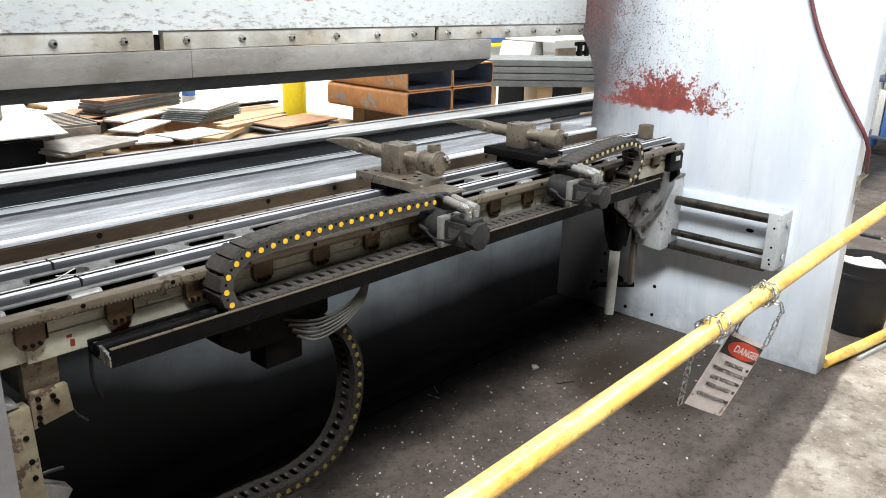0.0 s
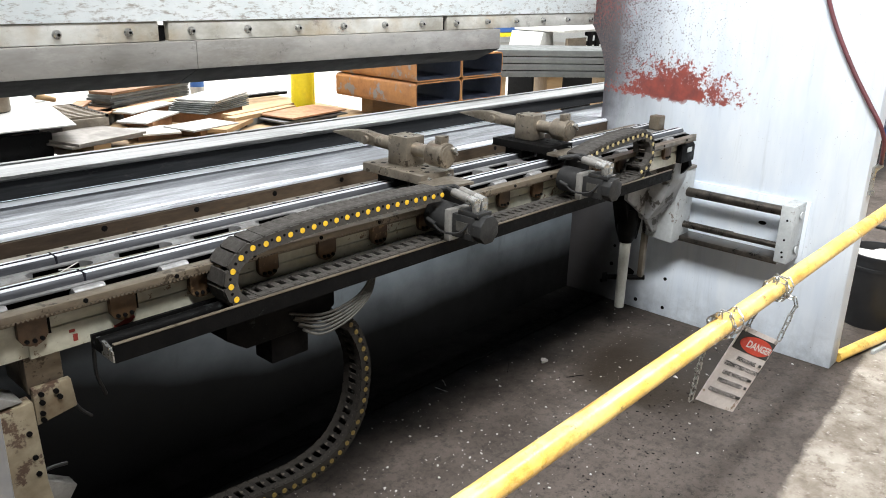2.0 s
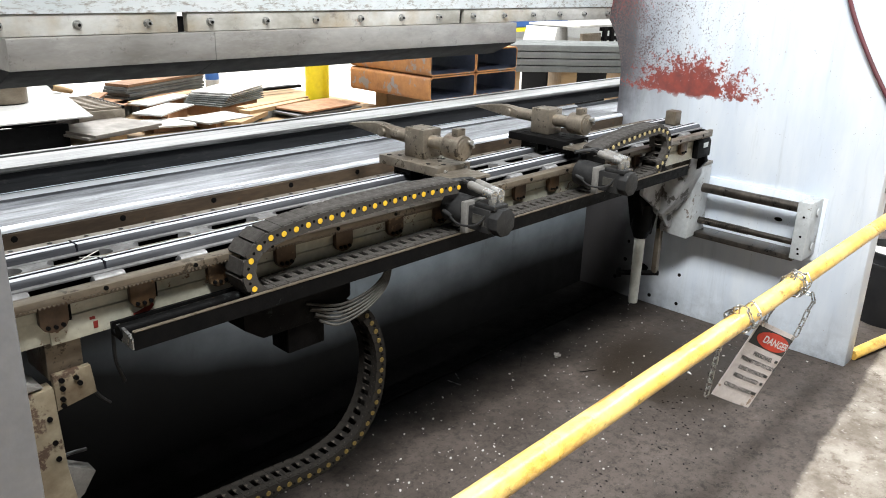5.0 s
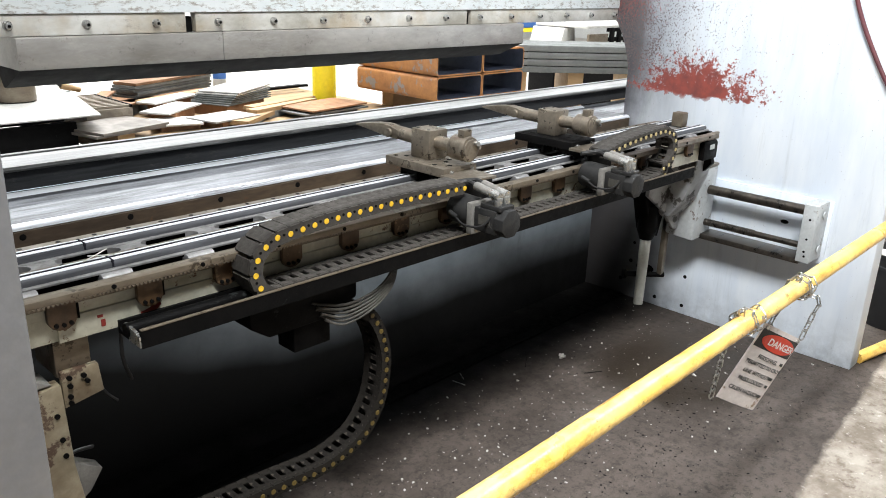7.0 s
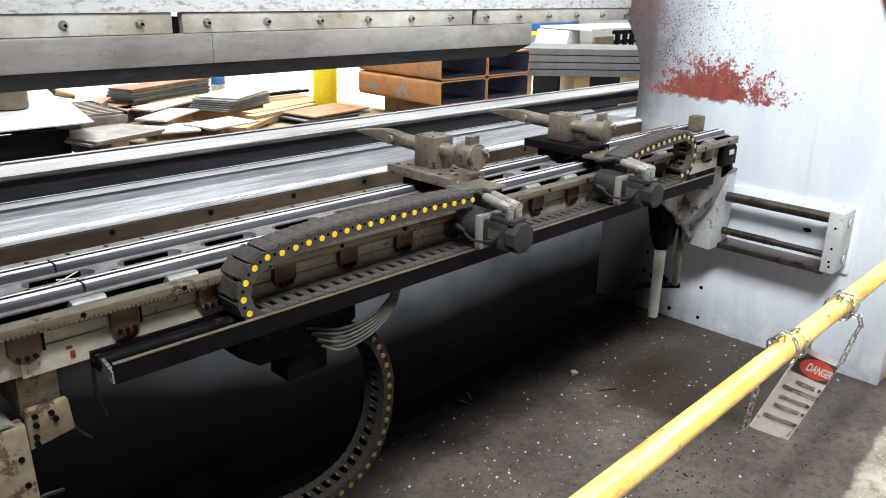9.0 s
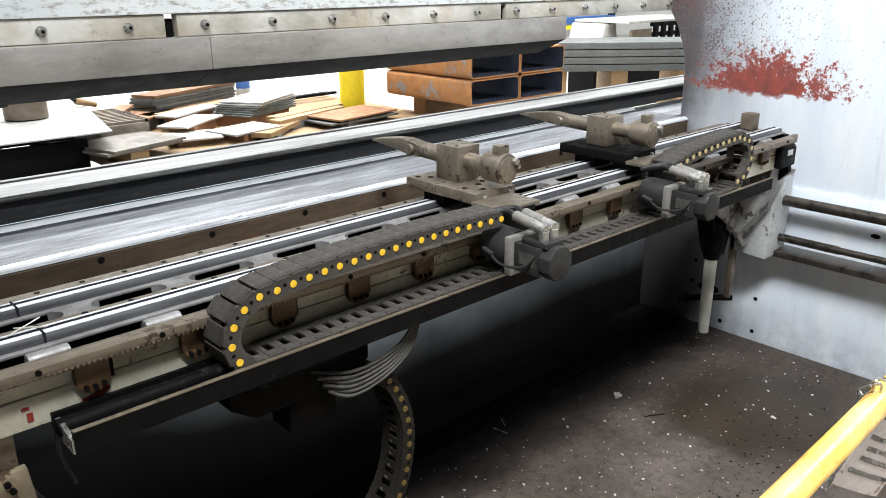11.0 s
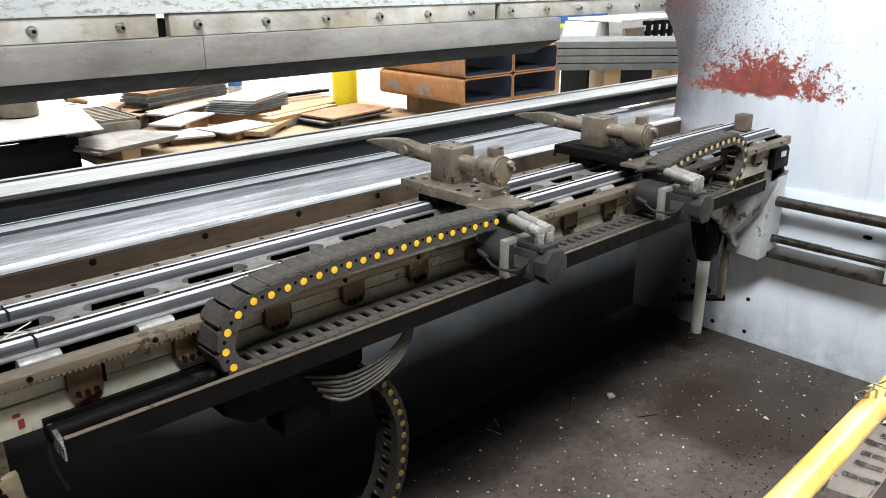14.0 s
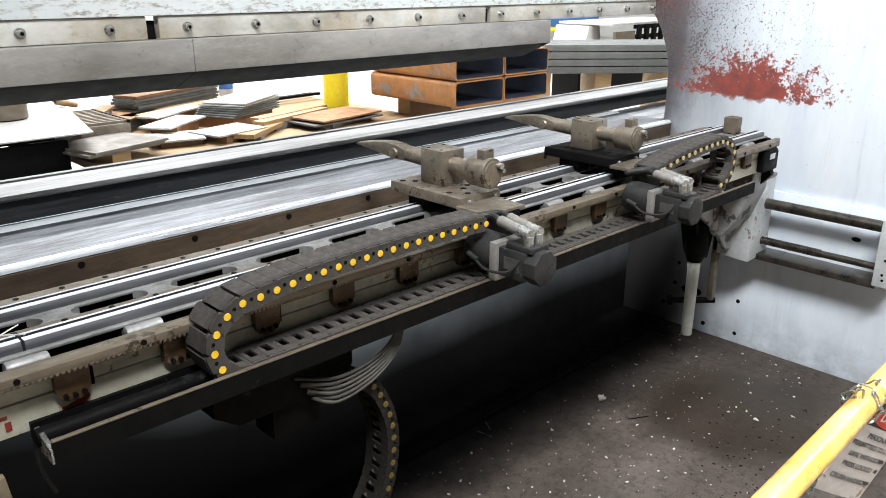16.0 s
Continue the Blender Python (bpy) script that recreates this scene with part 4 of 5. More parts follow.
part("end_block", box(B(), -0.15, -0.012, -1.163, -1.108, 0.472, 0.722, 0.003), grey_paint, slide, "pale grey end block")
for y, z in ((-1.14, 0.66), (-1.14, 0.575), (-1.138, 0.52), (-1.142, 0.50)):
    s = B()
    rod(s, (-0.149, y, z), (-0.1515, y, z), 0.005, sides=10)
    part("drilled_hole", s, dark_steel, slide)
s = B()
rod(s, (-0.07, -1.167, 0.672), (-0.07, -1.172, 0.672), 0.018, sides=24)
part("rod_cap", s, grey_paint, slide)
s = B()
rod(s, (-0.07, -1.167, 0.52), (-0.07, -1.172, 0.52), 0.018, sides=24)
part("rod_cap", s, grey_paint, slide)
part("slide_block", prism(B(), [(-0.66, 0.455), (-0.66, 0.785), (-0.44, 0.80), (-0.44, 0.47)], -0.20, -0.03, "x", 0.006), grey_paint, slide, "pale grey slide block")
part("block_cap", box(B(), -0.205, -0.03, -0.662, -0.43, 0.786, 0.80, 0.002), tan_steel, slide)
part("lift_arm", prism(B(), [(-0.70, 0.86), (-0.70, 0.78), (-0.655, 0.66), (-0.60, 0.58), (-0.56, 0.58), (-0.50, 0.66), (-0.48, 0.80), (-0.48, 0.87)], -0.34, -0.205, "x", 0.008), arm_paint, slide, "grey cast lifting arm")
part("lift_arm", prism(B(), [(-0.50, 0.86), (-0.50, 0.70), (-0.34, 0.60), (-0.24, 0.50), (-0.205, 0.50), (-0.205, 0.86)], -0.585, -0.565, "y", 0.004), arm_paint, slide)
part("lift_arm", prism(B(), [(-0.42, 0.87), (-0.42, 0.66), (-0.36, 0.50), (-0.28, 0.46), (-0.25, 0.56), (-0.25, 0.87)], -0.53, -0.46, "y", 0.006), dark_steel, slide, "dark cast screw housing")
r = B()
rod(r, (-0.345, -0.508, 0.50), (-0.345, -0.508, 0.46), 0.045, 0.03, sides=24)
rod(r, (-0.345, -0.508, 0.50), (-0.345, -0.508, 0.62), 0.045, sides=24)
part("screw_cup", r, dark_steel, slide, "dark screw cup")
r = B()
rod(r, (-0.345, -0.508, 0.465), (-0.345, -0.508, 0.137), 0.025, 0.022, sides=24, bevel=0.002)
part("screw_cover", r, white_tube, slide, "off-white plastic tube over the lifting screw")
part("hanger", box(B(), -0.20, -0.17, -0.53, -0.505, 0.25, 0.60, 0.003), tan_steel, slide)
r = B()
rod(r, (-0.30, -0.40, 0.245), (-0.17, -0.53, 0.245), 0.013, sides=16)
rod(r, (-0.30, -0.40, 0.245), (-0.31, -0.39, 0.245), 0.024, sides=16)
part("hanger_pin", r, dark_steel, slide)
oval = B()
prism(oval, [(-0.99 + 0.018 * math.cos(a), 0.59 + 0.009 * math.sin(a)) for a in (math.pi * k / 8 for k in range(16))], -0.0135, -0.011, "x")
part("oval_hole", oval, dark_steel, slide)
slot = B()
prism(slot, [(-0.335 + 0.05 * math.cos(a), 0.185 + 0.022 * math.sin(a)) for a in (math.pi * k / 10 for k in range(20))], -0.002, 0.003, "x")
part("frame_slot", slot, dark_steel, right_plate)

bracket = thing("beam_support", (-3.05, -0.68, 0.35), "cream-painted stained support carrying the beam end", "beam support")
part("neck_block", box(B(), -2.995, -2.925, -0.712, -0.60, 0.79, 0.878, 0.003), tan_steel, bracket)
cp = part("bolted_plate", prism(B(), [(-2.992, 0.728), (-2.992, 0.806), (-2.918, 0.806), (-2.912, 0.742)], -0.728, -0.712, "y", 0.002), stained, bracket, "cream plate with oily bolts")
for dx, dz in ((-2.978, 0.793), (-2.978, 0.775), (-2.980, 0.752), (-2.950, 0.790), (-2.944, 0.776), (-2.980, 0.737)):
    s = B()
    rod(s, (dx, -0.727, dz), (dx, -0.734, dz), 0.0052, sides=12)
    part("plate_bolt", s, dark_steel, cp)
up = part("upright", prism(B(), [(-3.20, 0.30), (-3.20, 0.775), (-3.045, 0.782), (-2.996, 0.786), (-2.990, 0.60), (-2.978, 0.50), (-2.985, 0.30)], -0.735, -0.70, "y", 0.003), stained, bracket, "stained cream upright")
for dx, dz in ((-3.012, 0.722), (-3.008, 0.667), (-3.006, 0.629)):
    s = B()
    rod(s, (dx, -0.734, dz), (dx, -0.7385, dz), 0.0055, sides=14)
    part("plate_bolt", s, dark_steel, up)
part("top_wedge", prism(B(), [(-3.20, 0.787), (-3.20, 0.815), (-3.09, 0.835), (-3.03, 0.800), (-3.01, 0.788)], -0.73, -0.66, "y", 0.003), flange_mat, bracket)
part("upright_rib", box(B(), -3.19, -3.03, -0.70, -0.50, 0.30, 0.74, 0.004), dark_steel, bracket)
part("gusset", prism(B(), [(-2.985, 0.585), (-2.925, 0.545), (-2.955, 0.50), (-2.985, 0.48)], -0.70, -0.66, "y", 0.002), flange_mat, bracket)
part("mount", box(B(), -3.243, -3.17, -0.70, -0.40, 0.28, 0.40, 0.004), dark_steel, bracket)
for pts in ([(-2.935, -0.70, 0.86), (-2.93, -0.70, 0.80), (-2.90, -0.69, 0.72), (-2.87, -0.68, 0.68)], [(-2.87, -0.74, 0.868), (-2.868, -0.73, 0.80), (-2.85, -0.72, 0.74)],
            [(-3.01, -0.70, 0.60), (-2.98, -0.71, 0.615), (-2.94, -0.70, 0.605)]):
    c = B()
    sweep(c, pts, 0.004, 8)
    part("cable", c, motor_black, bracket)

# ---- yellow rail with chain and sign ----
PY, PZ, PR = -1.598, 0.8685, 0.0215
prail = thing("guard_rail", (-1.2, PY, 0), "worn yellow pipe guard rail with scraped paint", "guard rail")
r = B()
rod(r, (-6.4, -1.699, 0.901), (0.68, -1.546, 0.852), PR, sides=36)
part("rail_pipe", r, pipe_mat, prail)
for px, py in ((-6.3, -1.697), (0.70, -1.546)):
    r = B()
    rod(r, (px, py, 0), (px, py, PZ + 0.04), 0.035, sides=28, bevel=0.004)
    part("rail_post", r, pipe_mat, prail, "yellow post")


def chain_link_mesh():
    b = B()
    sides, ring = 6, 16
    loop = []
    for k in range(ring):
        a = 2 * math.pi * k / ring
        u, w = math.cos(a) * 0.0060, math.sin(a) * 0.0060
        loop.append(Vector((u, 0, w + (0.0085 if w > 0 else -0.0085))))
    rings = []
    for k in range(ring):
        d = (loop[(k + 1) % ring] - loop[k - 1]).normalized()
        n1 = Vector((0, 1, 0))
        n2 = d.cross(n1)
        rings.append([b.verts.new(loop[k] + 0.0020 * (math.cos(2 * math.pi * j / sides) * n1 + math.sin(2 * math.pi * j / sides) * n2)) for j in range(sides)])
    for k in range(ring):
        for j in range(sides):
            b.faces.new((rings[k][j], rings[k][(j + 1) % sides], rings[(k + 1) % ring][(j + 1) % sides], rings[(k + 1) % ring][j]))
    return mesh_of("link", b, galv)


link_mesh = chain_link_mesh()


def hung_chain(points, label, base):
    root = thing("steel_chain", base, label, "chain", "chains on the guard rail")
    pts = [Vector(p) for p in points]
    fine = []
    for i in range(len(pts) - 1):
        a, b, c, d = pts[max(i - 1, 0)], pts[i], pts[i + 1], pts[min(i + 2, len(pts) - 1)]
        for k in range(12):
            t = k / 12
            fine.append(0.5 * (2 * b + (c - a) * t + (2 * a - 5 * b + 4 * c - d) * t * t + (3 * b - 3 * c + d - a) * t ** 3))
    fine.append(pts[-1])
    gone, want, n = 0.0, 0.0, 0
    for a, b in zip(fine, fine[1:]):
        step = (b - a).length
        while step > 0 and gone + step >= want:
            p, d = a.lerp(b, (want - gone) / step), (b - a).normalized()
            q = d.to_track_quat("Z", "Y").to_matrix().to_4x4() @ pose(0, 0, 0, 0, 0, 90 * (n % 2) + 20)
            ob = adopt(new("link", link_mesh), root)
            ob.matrix_basis = Matrix.Translation(p) @ q
            want += 0.0235
            n += 1
        gone += step
    return root


def wrap(x0, x1, turns, r=0.0248):
    n = int(turns * 14)
    return [(x0 + (x1 - x0) * k / n, PY + r * math.sin(2 * math.pi * turns * k / n), PZ + r * math.cos(2 * math.pi * turns * k / n)) for k in range(n + 1)]


hung_chain([(-1.800, PY + 0.070, 0.640), (-1.815, PY + 0.056, 0.73), (-1.845, PY + 0.036, 0.81)] + wrap(-1.88, -1.81, 2) + [(-1.802, PY + 0.026, 0.852)], "bright steel chain wrapped round the yellow rail", (-1.87, PY, 0.87))
hung_chain([(-1.60, PY + 0.03, 0.715), (-1.59, PY + 0.036, 0.78)] + wrap(-1.56, -1.50, 2.5) + [(-1.492, PY - 0.034, 0.83), (-1.505, PY - 0.030, 0.79), (-1.530, PY - 0.024, 0.742)], "bright steel chain wrapped round the rail, holding the sign", (-1.53, PY, 0.87))


# ---- sign on the chain ----
SW, SH = 0.154, 0.22
aw, ah = Vector((0.83, -0.31, -0.45)).normalized(), Vector((-0.38, 0.26, -0.89))
ah = (ah - aw * ah.dot(aw)).normalized()
an = aw.cross(-ah).normalized()
SIGN = Matrix((aw, -ah, an)).transposed().to_4x4()
SIGN.translation = Vector((-1.589, -1.60, 0.762)) + ah * SH


def bent(u):
    """How far the sign's sides curl back."""
    return -0.9 * u * u


def curved_sheet(x0, x1, y0, y1, lift, thick, n=10):
    b = B()
    grid = []
    for k in range(n + 1):
        u = x0 + (x1 - x0) * k / n
        z = bent(u) + lift
        grid.append([b.verts.new((u, y0, z)), b.verts.new((u, y1, z)), b.verts.new((u, y1, z - thick)), b.verts.new((u, y0, z - thick))])
    for p, q in zip(grid, grid[1:]):
        for j in range(4):
            b.faces.new((p[j], p[(j + 1) % 4], q[(j + 1) % 4], q[j]))
    b.faces.new(grid[0])
    b.faces.new(grid[-1][::-1])
    b.transform(SIGN)
    return b


sign = thing("danger_sign", SIGN.translation, "dirty white plastic danger sign hanging from the chain", "sign")
part("sign_board", curved_sheet(-SW / 2, SW / 2, 0, SH, 0, 0.002), sign_white, sign)
part("header_panel", curved_sheet(-SW / 2 + 0.005, SW / 2 - 0.003, SH - 0.062, SH - 0.012, 0.0008, 0.001), sign_black, sign, "black header panel")
b = B()
ring = []
for k in range(40):
    a = 2 * math.pi * k / 40
    u, v = 0.006 + 0.066 * math.cos(a), SH - 0.037 + 0.023 * math.sin(a)
    ring.append(b.verts.new((u, v, bent(u) + 0.0018)))
mid = b.verts.new((0.006, SH - 0.037, bent(0.006) + 0.0018))
for k in range(40):
    b.faces.new((ring[k], ring[(k + 1) % 40], mid))
b.transform(SIGN)
part("red_oval", b, sign_red, sign, "red oval")


def words(text, size, u, v, material, name, parent, place, bold=0.0, curl=True):
    cu = bpy.data.curves.new(name, "FONT")
    cu.body, cu.size, cu.offset = text, size, bold
    tmp = bpy.data.objects.new(name, cu)
    me = bpy.data.meshes.new_from_object(tmp)
    bpy.data.objects.remove(tmp)
    for vert in me.vertices:
        x, y = u + vert.co.x, v + vert.co.y
        vert.co = place @ Vector((x, y, (bent(x) if curl else 0) + 0.0026))
    me.materials.clear()
    me.materials.append(material)
    return adopt(new(name, me), parent)


words("DANGER", 0.026, -0.036, SH - 0.046, sign_ink, "lettering", sign, SIGN, 0.0006)
for text, u, v in (("PERSONNEL", -0.038, 0.134), ("PERMITTED TO CROSS", -0.066, 0.113), ("LINE WITHOUT", -0.056, 0.089), ("PRESS LOCKED", -0.056, 0.066), ("CRUSH HAZARD", -0.066, 0.036)):
    words(text, 0.0146, u, v, sign_black, "lettering", sign, SIGN, 0.0005)
for u0, u1, v in ((0.056, 0.069, 0.134), (0.048, 0.067, 0.089), (0.055, 0.067, 0.066), (0.046, 0.067, 0.036)):
    part("lettering_bar", curved_sheet(u0, u1, v + 0.001, v + 0.009, 0.0020, 0.0006, 3), sign_black, sign)
for u in (-SW / 2 + 0.012, SW / 2 - 0.012):
    s_ = B()
    p = SIGN @ Vector((u, SH - 0.008, bent(u)))
    rod(s_, p - an * 0.002, p + an * 0.003, 0.005, sides=14)
    part("eyelet", s_, galv, sign)

# ---- beside the frame ----
hose = thing("air_hose", (0, -1.2, 0.9), "dull red rubber air hose hanging over the frame", "hose")
b = B()
sweep(b, [(-0.013, -0.98, 2.1), (-0.013, -1.02, 1.82), (-0.013, -1.07, 1.65), (-0.013, -1.14, 1.47), (-0.013, -1.24, 1.29), (-0.013, -1.33, 1.155), (-0.012, -1.378, 1.085), (0.02, -1.398, 1.02), (0.06, -1.395, 0.95), (0.11, -1.385, 0.90)], 0.0085, 12)
part("hose_line", b, red_hose, hose)
b = B()
rod(b, (0.06, -1.372, 0.90), (0.06, -1.372, 0.80), 0.014, sides=14, bevel=0.002)
rod(b, (0.06, -1.374, 0.80), (0.06, -1.374, 0.78), 0.020, sides=6)
rod(b, (0.06, -1.374, 0.885), (0.11, -1.385, 0.90), 0.012, sides=12)
part("hose_fitting", b, galv, hose, "grey pipe fitting")

pail = thing("bucket", (0.70, -1.33, 0), "black plastic bucket with wire handle and pale rubbish inside", "bucket")
PX, PYY = 0.70, -1.33
b = B()
prof = [(0.125, 0.0), (0.150, 0.30), (0.158, 0.30), (0.158, 0.315), (0.152, 0.318), (0.154, 0.36), (0.162, 0.362), (0.162, 0.375), (0.150, 0.375), (0.120, 0.02), (0.0, 0.02)]
rings = []
for r_, z_ in prof:
    rings.append([b.verts.new((PX + r_ * math.cos(2 * math.pi * k / 40), PYY + r_ * math.sin(2 * math.pi * k / 40), z_)) for k in range(40)] if r_ else [b.verts.new((PX, PYY, z_))])
b.faces.new(rings[0][::-1])
for p, q in zip(rings, rings[1:]):
    for k in range(40):
        b.faces.new((p[k], p[(k + 1) % 40], q[(k + 1) % 40], q[k]) if len(q) > 1 else (p[k], p[(k + 1) % 40], q[0]))
part("bucket_body", b, rubber, pail)
b = B()
sweep(b, [(PX + 0.02, PYY + 0.16, 0.36), (PX - 0.02, PYY + 0.13, 0.44), (PX - 0.04, PYY + 0.05, 0.50), (PX - 0.04, PYY - 0.05, 0.50), (PX - 0.02, PYY - 0.12, 0.43), (PX + 0.02, PYY - 0.16, 0.36)], 0.0028, 8)
part("wire_handle", b, galv, pail)
b = B()
rod(b, (PX - 0.04, PYY + 0.045, 0.50), (PX - 0.04, PYY - 0.045, 0.50), 0.011, sides=14)
part("grip", b, rubber, pail)
b = B()
bmesh.ops.create_icosphere(b, subdivisions=3, radius=0.125, matrix=Matrix.Translation((PX, PYY, 0.31)) @ Matrix.Diagonal((1, 1, 0.45, 1)))
for v in b.verts:
    v.co += Vector((1, 1, 1.2)) * 0.03 * (noise.noise(v.co * 22))
part("rubbish_bag", b, litter_mat, pail, "crumpled pale bag")

kerb = thing("floor_guard", (0.4, -1.43, 0), "bent yellow floor guard with scraped grey side", "floor guard")
b = B()
sweep(b, [(0.105, -1.365, 0.02), (0.22, -1.40, 0.032), (0.42, -1.45, 0.04), (0.75, -1.515, 0.042), (1.25, -1.60, 0.035)], 0.026, 14)
part("guard_tube", b, pipe_mat, kerb)
part("guard_foot", prism(B(), [(0.30, -1.47), (1.2, -1.635), (1.2, -1.62), (0.30, -1.455)], 0, 0.02, "z", 0.003), grey_paint, kerb)

cart = thing("tool_cart", (6.3, -0.1, 0), "grey steel tool cart with shelves and a yellow bin", "cart")
for y in (-0.95, 0.14):
    for x in (6.05, 6.55):
        part("cart_post", box(B(), x, x + 0.05, y, y + 0.06, 0.16, 1.75, 0.004), grey_paint, cart)
        b = B()
        rod(b, (x + 0.0, y + 0.03, 0.075), (x + 0.04, y + 0.03, 0.075), 0.075, sides=24, bevel=0.01)
        part("caster", b, blue_mat, cart, "blue caster wheel")
for z in (0.17, 0.78, 1.2):
    part("cart_shelf", box(B(), 6.05, 6.6, -0.95, 0.2, z, z + 0.035, 0.003), mill_blue, cart)
bin_ = thing("storage_bin", (6.2, -0.25, 1.235), "yellow plastic storage bin on the cart", "bin")
part("bin_body", box(B(), 6.06, 6.4, -0.55, 0.08, 1.236, 1.36, 0.01), bollard_yellow, bin_)
for i in range(7):
    y = 0.05 - 0.085 * i
    fb = thing("folder", (6.2, y, 0.205), "upright folder on the lower cart shelf", "folder", "folders on the cart")
    part("folder_body", box(B(), 6.08, 6.34, y - 0.07, y, 0.206, 0.70 - 0.03 * (i % 3), 0.004), sheet_white if i % 2 == 0 else blue_mat, fb)

# ---- work area in front of the press ----
def stack_plate(cx, cy, z, sx, sy, rot, thick, mat, label, name="steel_sheet", group="loose steel sheets"):
    b = B()
    box(b, -sx / 2, sx / 2, -sy / 2, sy / 2, 0, thick)
    ob = solid(name, b, mat, label, "sheet", group=group)
    ob.matrix_basis = pose(cx, cy, z, 0, 0, rot)
    return ob


bench = thing("work_table", (-2.6, 3.3, 0), "dark steel work table under a bright sheet", "table")
part("table_top", box(B(), -4.2, -1.65, 2.75, 4.1, 0.66, 0.705, 0.004), dark_steel, bench)
for x in (-4.1, -2.95, -1.85):
    for y in (2.85, 3.95):
        part("table_leg", box(B(), x, x + 0.08, y, y + 0.08, 0, 0.66, 0.004), dark_steel, bench)
# black panel added for the shade under the table
part("table_shade_panel", box(B(), -4.2, -1.60, 2.70, 2.745, 0.0, 0.66, 0.003), dark_steel, bench)
part("table_shelf", box(B(), -4.1, -1.75, 2.9, 4.0, 0.25, 0.29, 0.003), dark_steel, bench)
# two black blocks added to fill the same shade
for x0, x1 in ((-4.0, -3.0), (-2.9, -1.95)):
    cr_ = thing("table_shade_block", ((x0 + x1) / 2, 3.4, 0.29), "black block added for the shade under the table", "crate", "crates under the table")
    part("shade_block_body", box(B(), x0, x1, 2.88, 3.95, 0.291, 0.60, 0.01), rubber, cr_)
solid("steel_sheet", prism(B(), [(-4.3, 2.62), (-1.50, 2.57), (-1.20, 3.95), (-4.3, 4.25)], 0.706, 0.714, "z"), sheet_white, "large bright bare steel sheet lying on the table", "sheet", group="loose steel sheets")
puck = thing("steel_cylinder", (-1.72, 3.35, 0.714), "short grey-brown steel cylinder standing on the sheet", "cylinder")
b = B()
rod(b, (-1.72, 3.35, 0.72), (-1.72, 3.35, 0.95), 0.125, sides=40, bevel=0.004)
part("cylinder_body", b, tan_steel, puck)
b = B()
rod(b, (-1.72, 3.35, 0.714), (-1.72, 3.35, 0.722), 0.115, sides=40)
part("base_ring", b, dark_steel, puck)
b = B()
rod(b, (-1.885, 3.29, 0.83), (-1.83, 3.31, 0.83), 0.03, sides=20, bevel=0.004)
part("side_knob", b, rubber, puck)

rackb = thing("sheet_rack", (-0.2, 3.2, 0), "low steel rack full of loose sheets", "rack")
part("rack_deck", box(B(), -1.5, 1.0, 2.45, 4.2, 0.47, 0.52, 0.004), wood, rackb, "rough wooden deck")
for x in (-1.45, -0.25, 0.9):
    for y in (2.5, 4.1):
        part("rack_leg", box(B(), x, x + 0.07, y, y + 0.07, 0, 0.47, 0.004), dark_steel, rackb)
# dark front panel added in place of shade beneath the rack
part("rack_shade_panel", box(B(), -1.9, 1.0, 2.40, 2.445, 0.0, 0.50, 0.003), dark_steel, rackb)
grate = thing("grating_box", (-1.27, 3.2, 0.52), "rusty steel box with a slatted grating on top", "box")
part("box_shell", box(B(), -1.43, -1.12, 2.97, 3.55, 0.521, 0.67, 0.003), rust_dark := plain("dirty_steel_box", (0.26, 0.22, 0.17, 1), (0.15, 0.12, 0.09, 1), 0.6, 0.2, 9), grate)
for i in range(11):
    y = 2.985 + 0.055 * i
    part("grating_slat", box(B(), -1.425, -1.125, y, y + 0.016, 0.671, 0.688), rust_dark, grate)
for x in (-1.43, -1.135):
    part("grating_edge", box(B(), x, x + 0.014, 2.97, 3.55, 0.671, 0.690), dark_steel, grate)
words("48", 0.075, -1.215, 0.56, sign_black, "lettering", grate, Matrix(((1, 0, 0, 0), (0, 0, -1, 2.97), (0, 1, 0, 0), (0, 0, 0, 1))), 0.001, False)
rngp = random.Random(11)
for k in range(2):
    stack_plate(-1.38 + 0.02 * k, 2.74 - 0.01 * k, 0.585 + 0.016 * k, 0.52, 0.42, 14 + 3 * k, 0.015, plate_dark, "dull brown-grey steel plate lying over the rack edge")
stack_plate(-1.40, 2.74, 0.521, 0.12, 0.38, 10, 0.064, wood, "short timber block under the plate", "timber_block", "timber blocks")
for k in range(7):
    stack_plate(-0.18 + 0.012 * k, 3.28 + 0.01 * k, 0.60 + 0.0135 * k, 0.58, 0.34, 24 + 1.5 * k, 0.008, sheet_white if k > 4 else sheet_grey, "bright sheet in a fanned pile")
stack_plate(-0.2, 3.28, 0.521, 0.5, 0.30, 24, 0.077, sheet_rust, "rusty plate pile below the bright sheets")
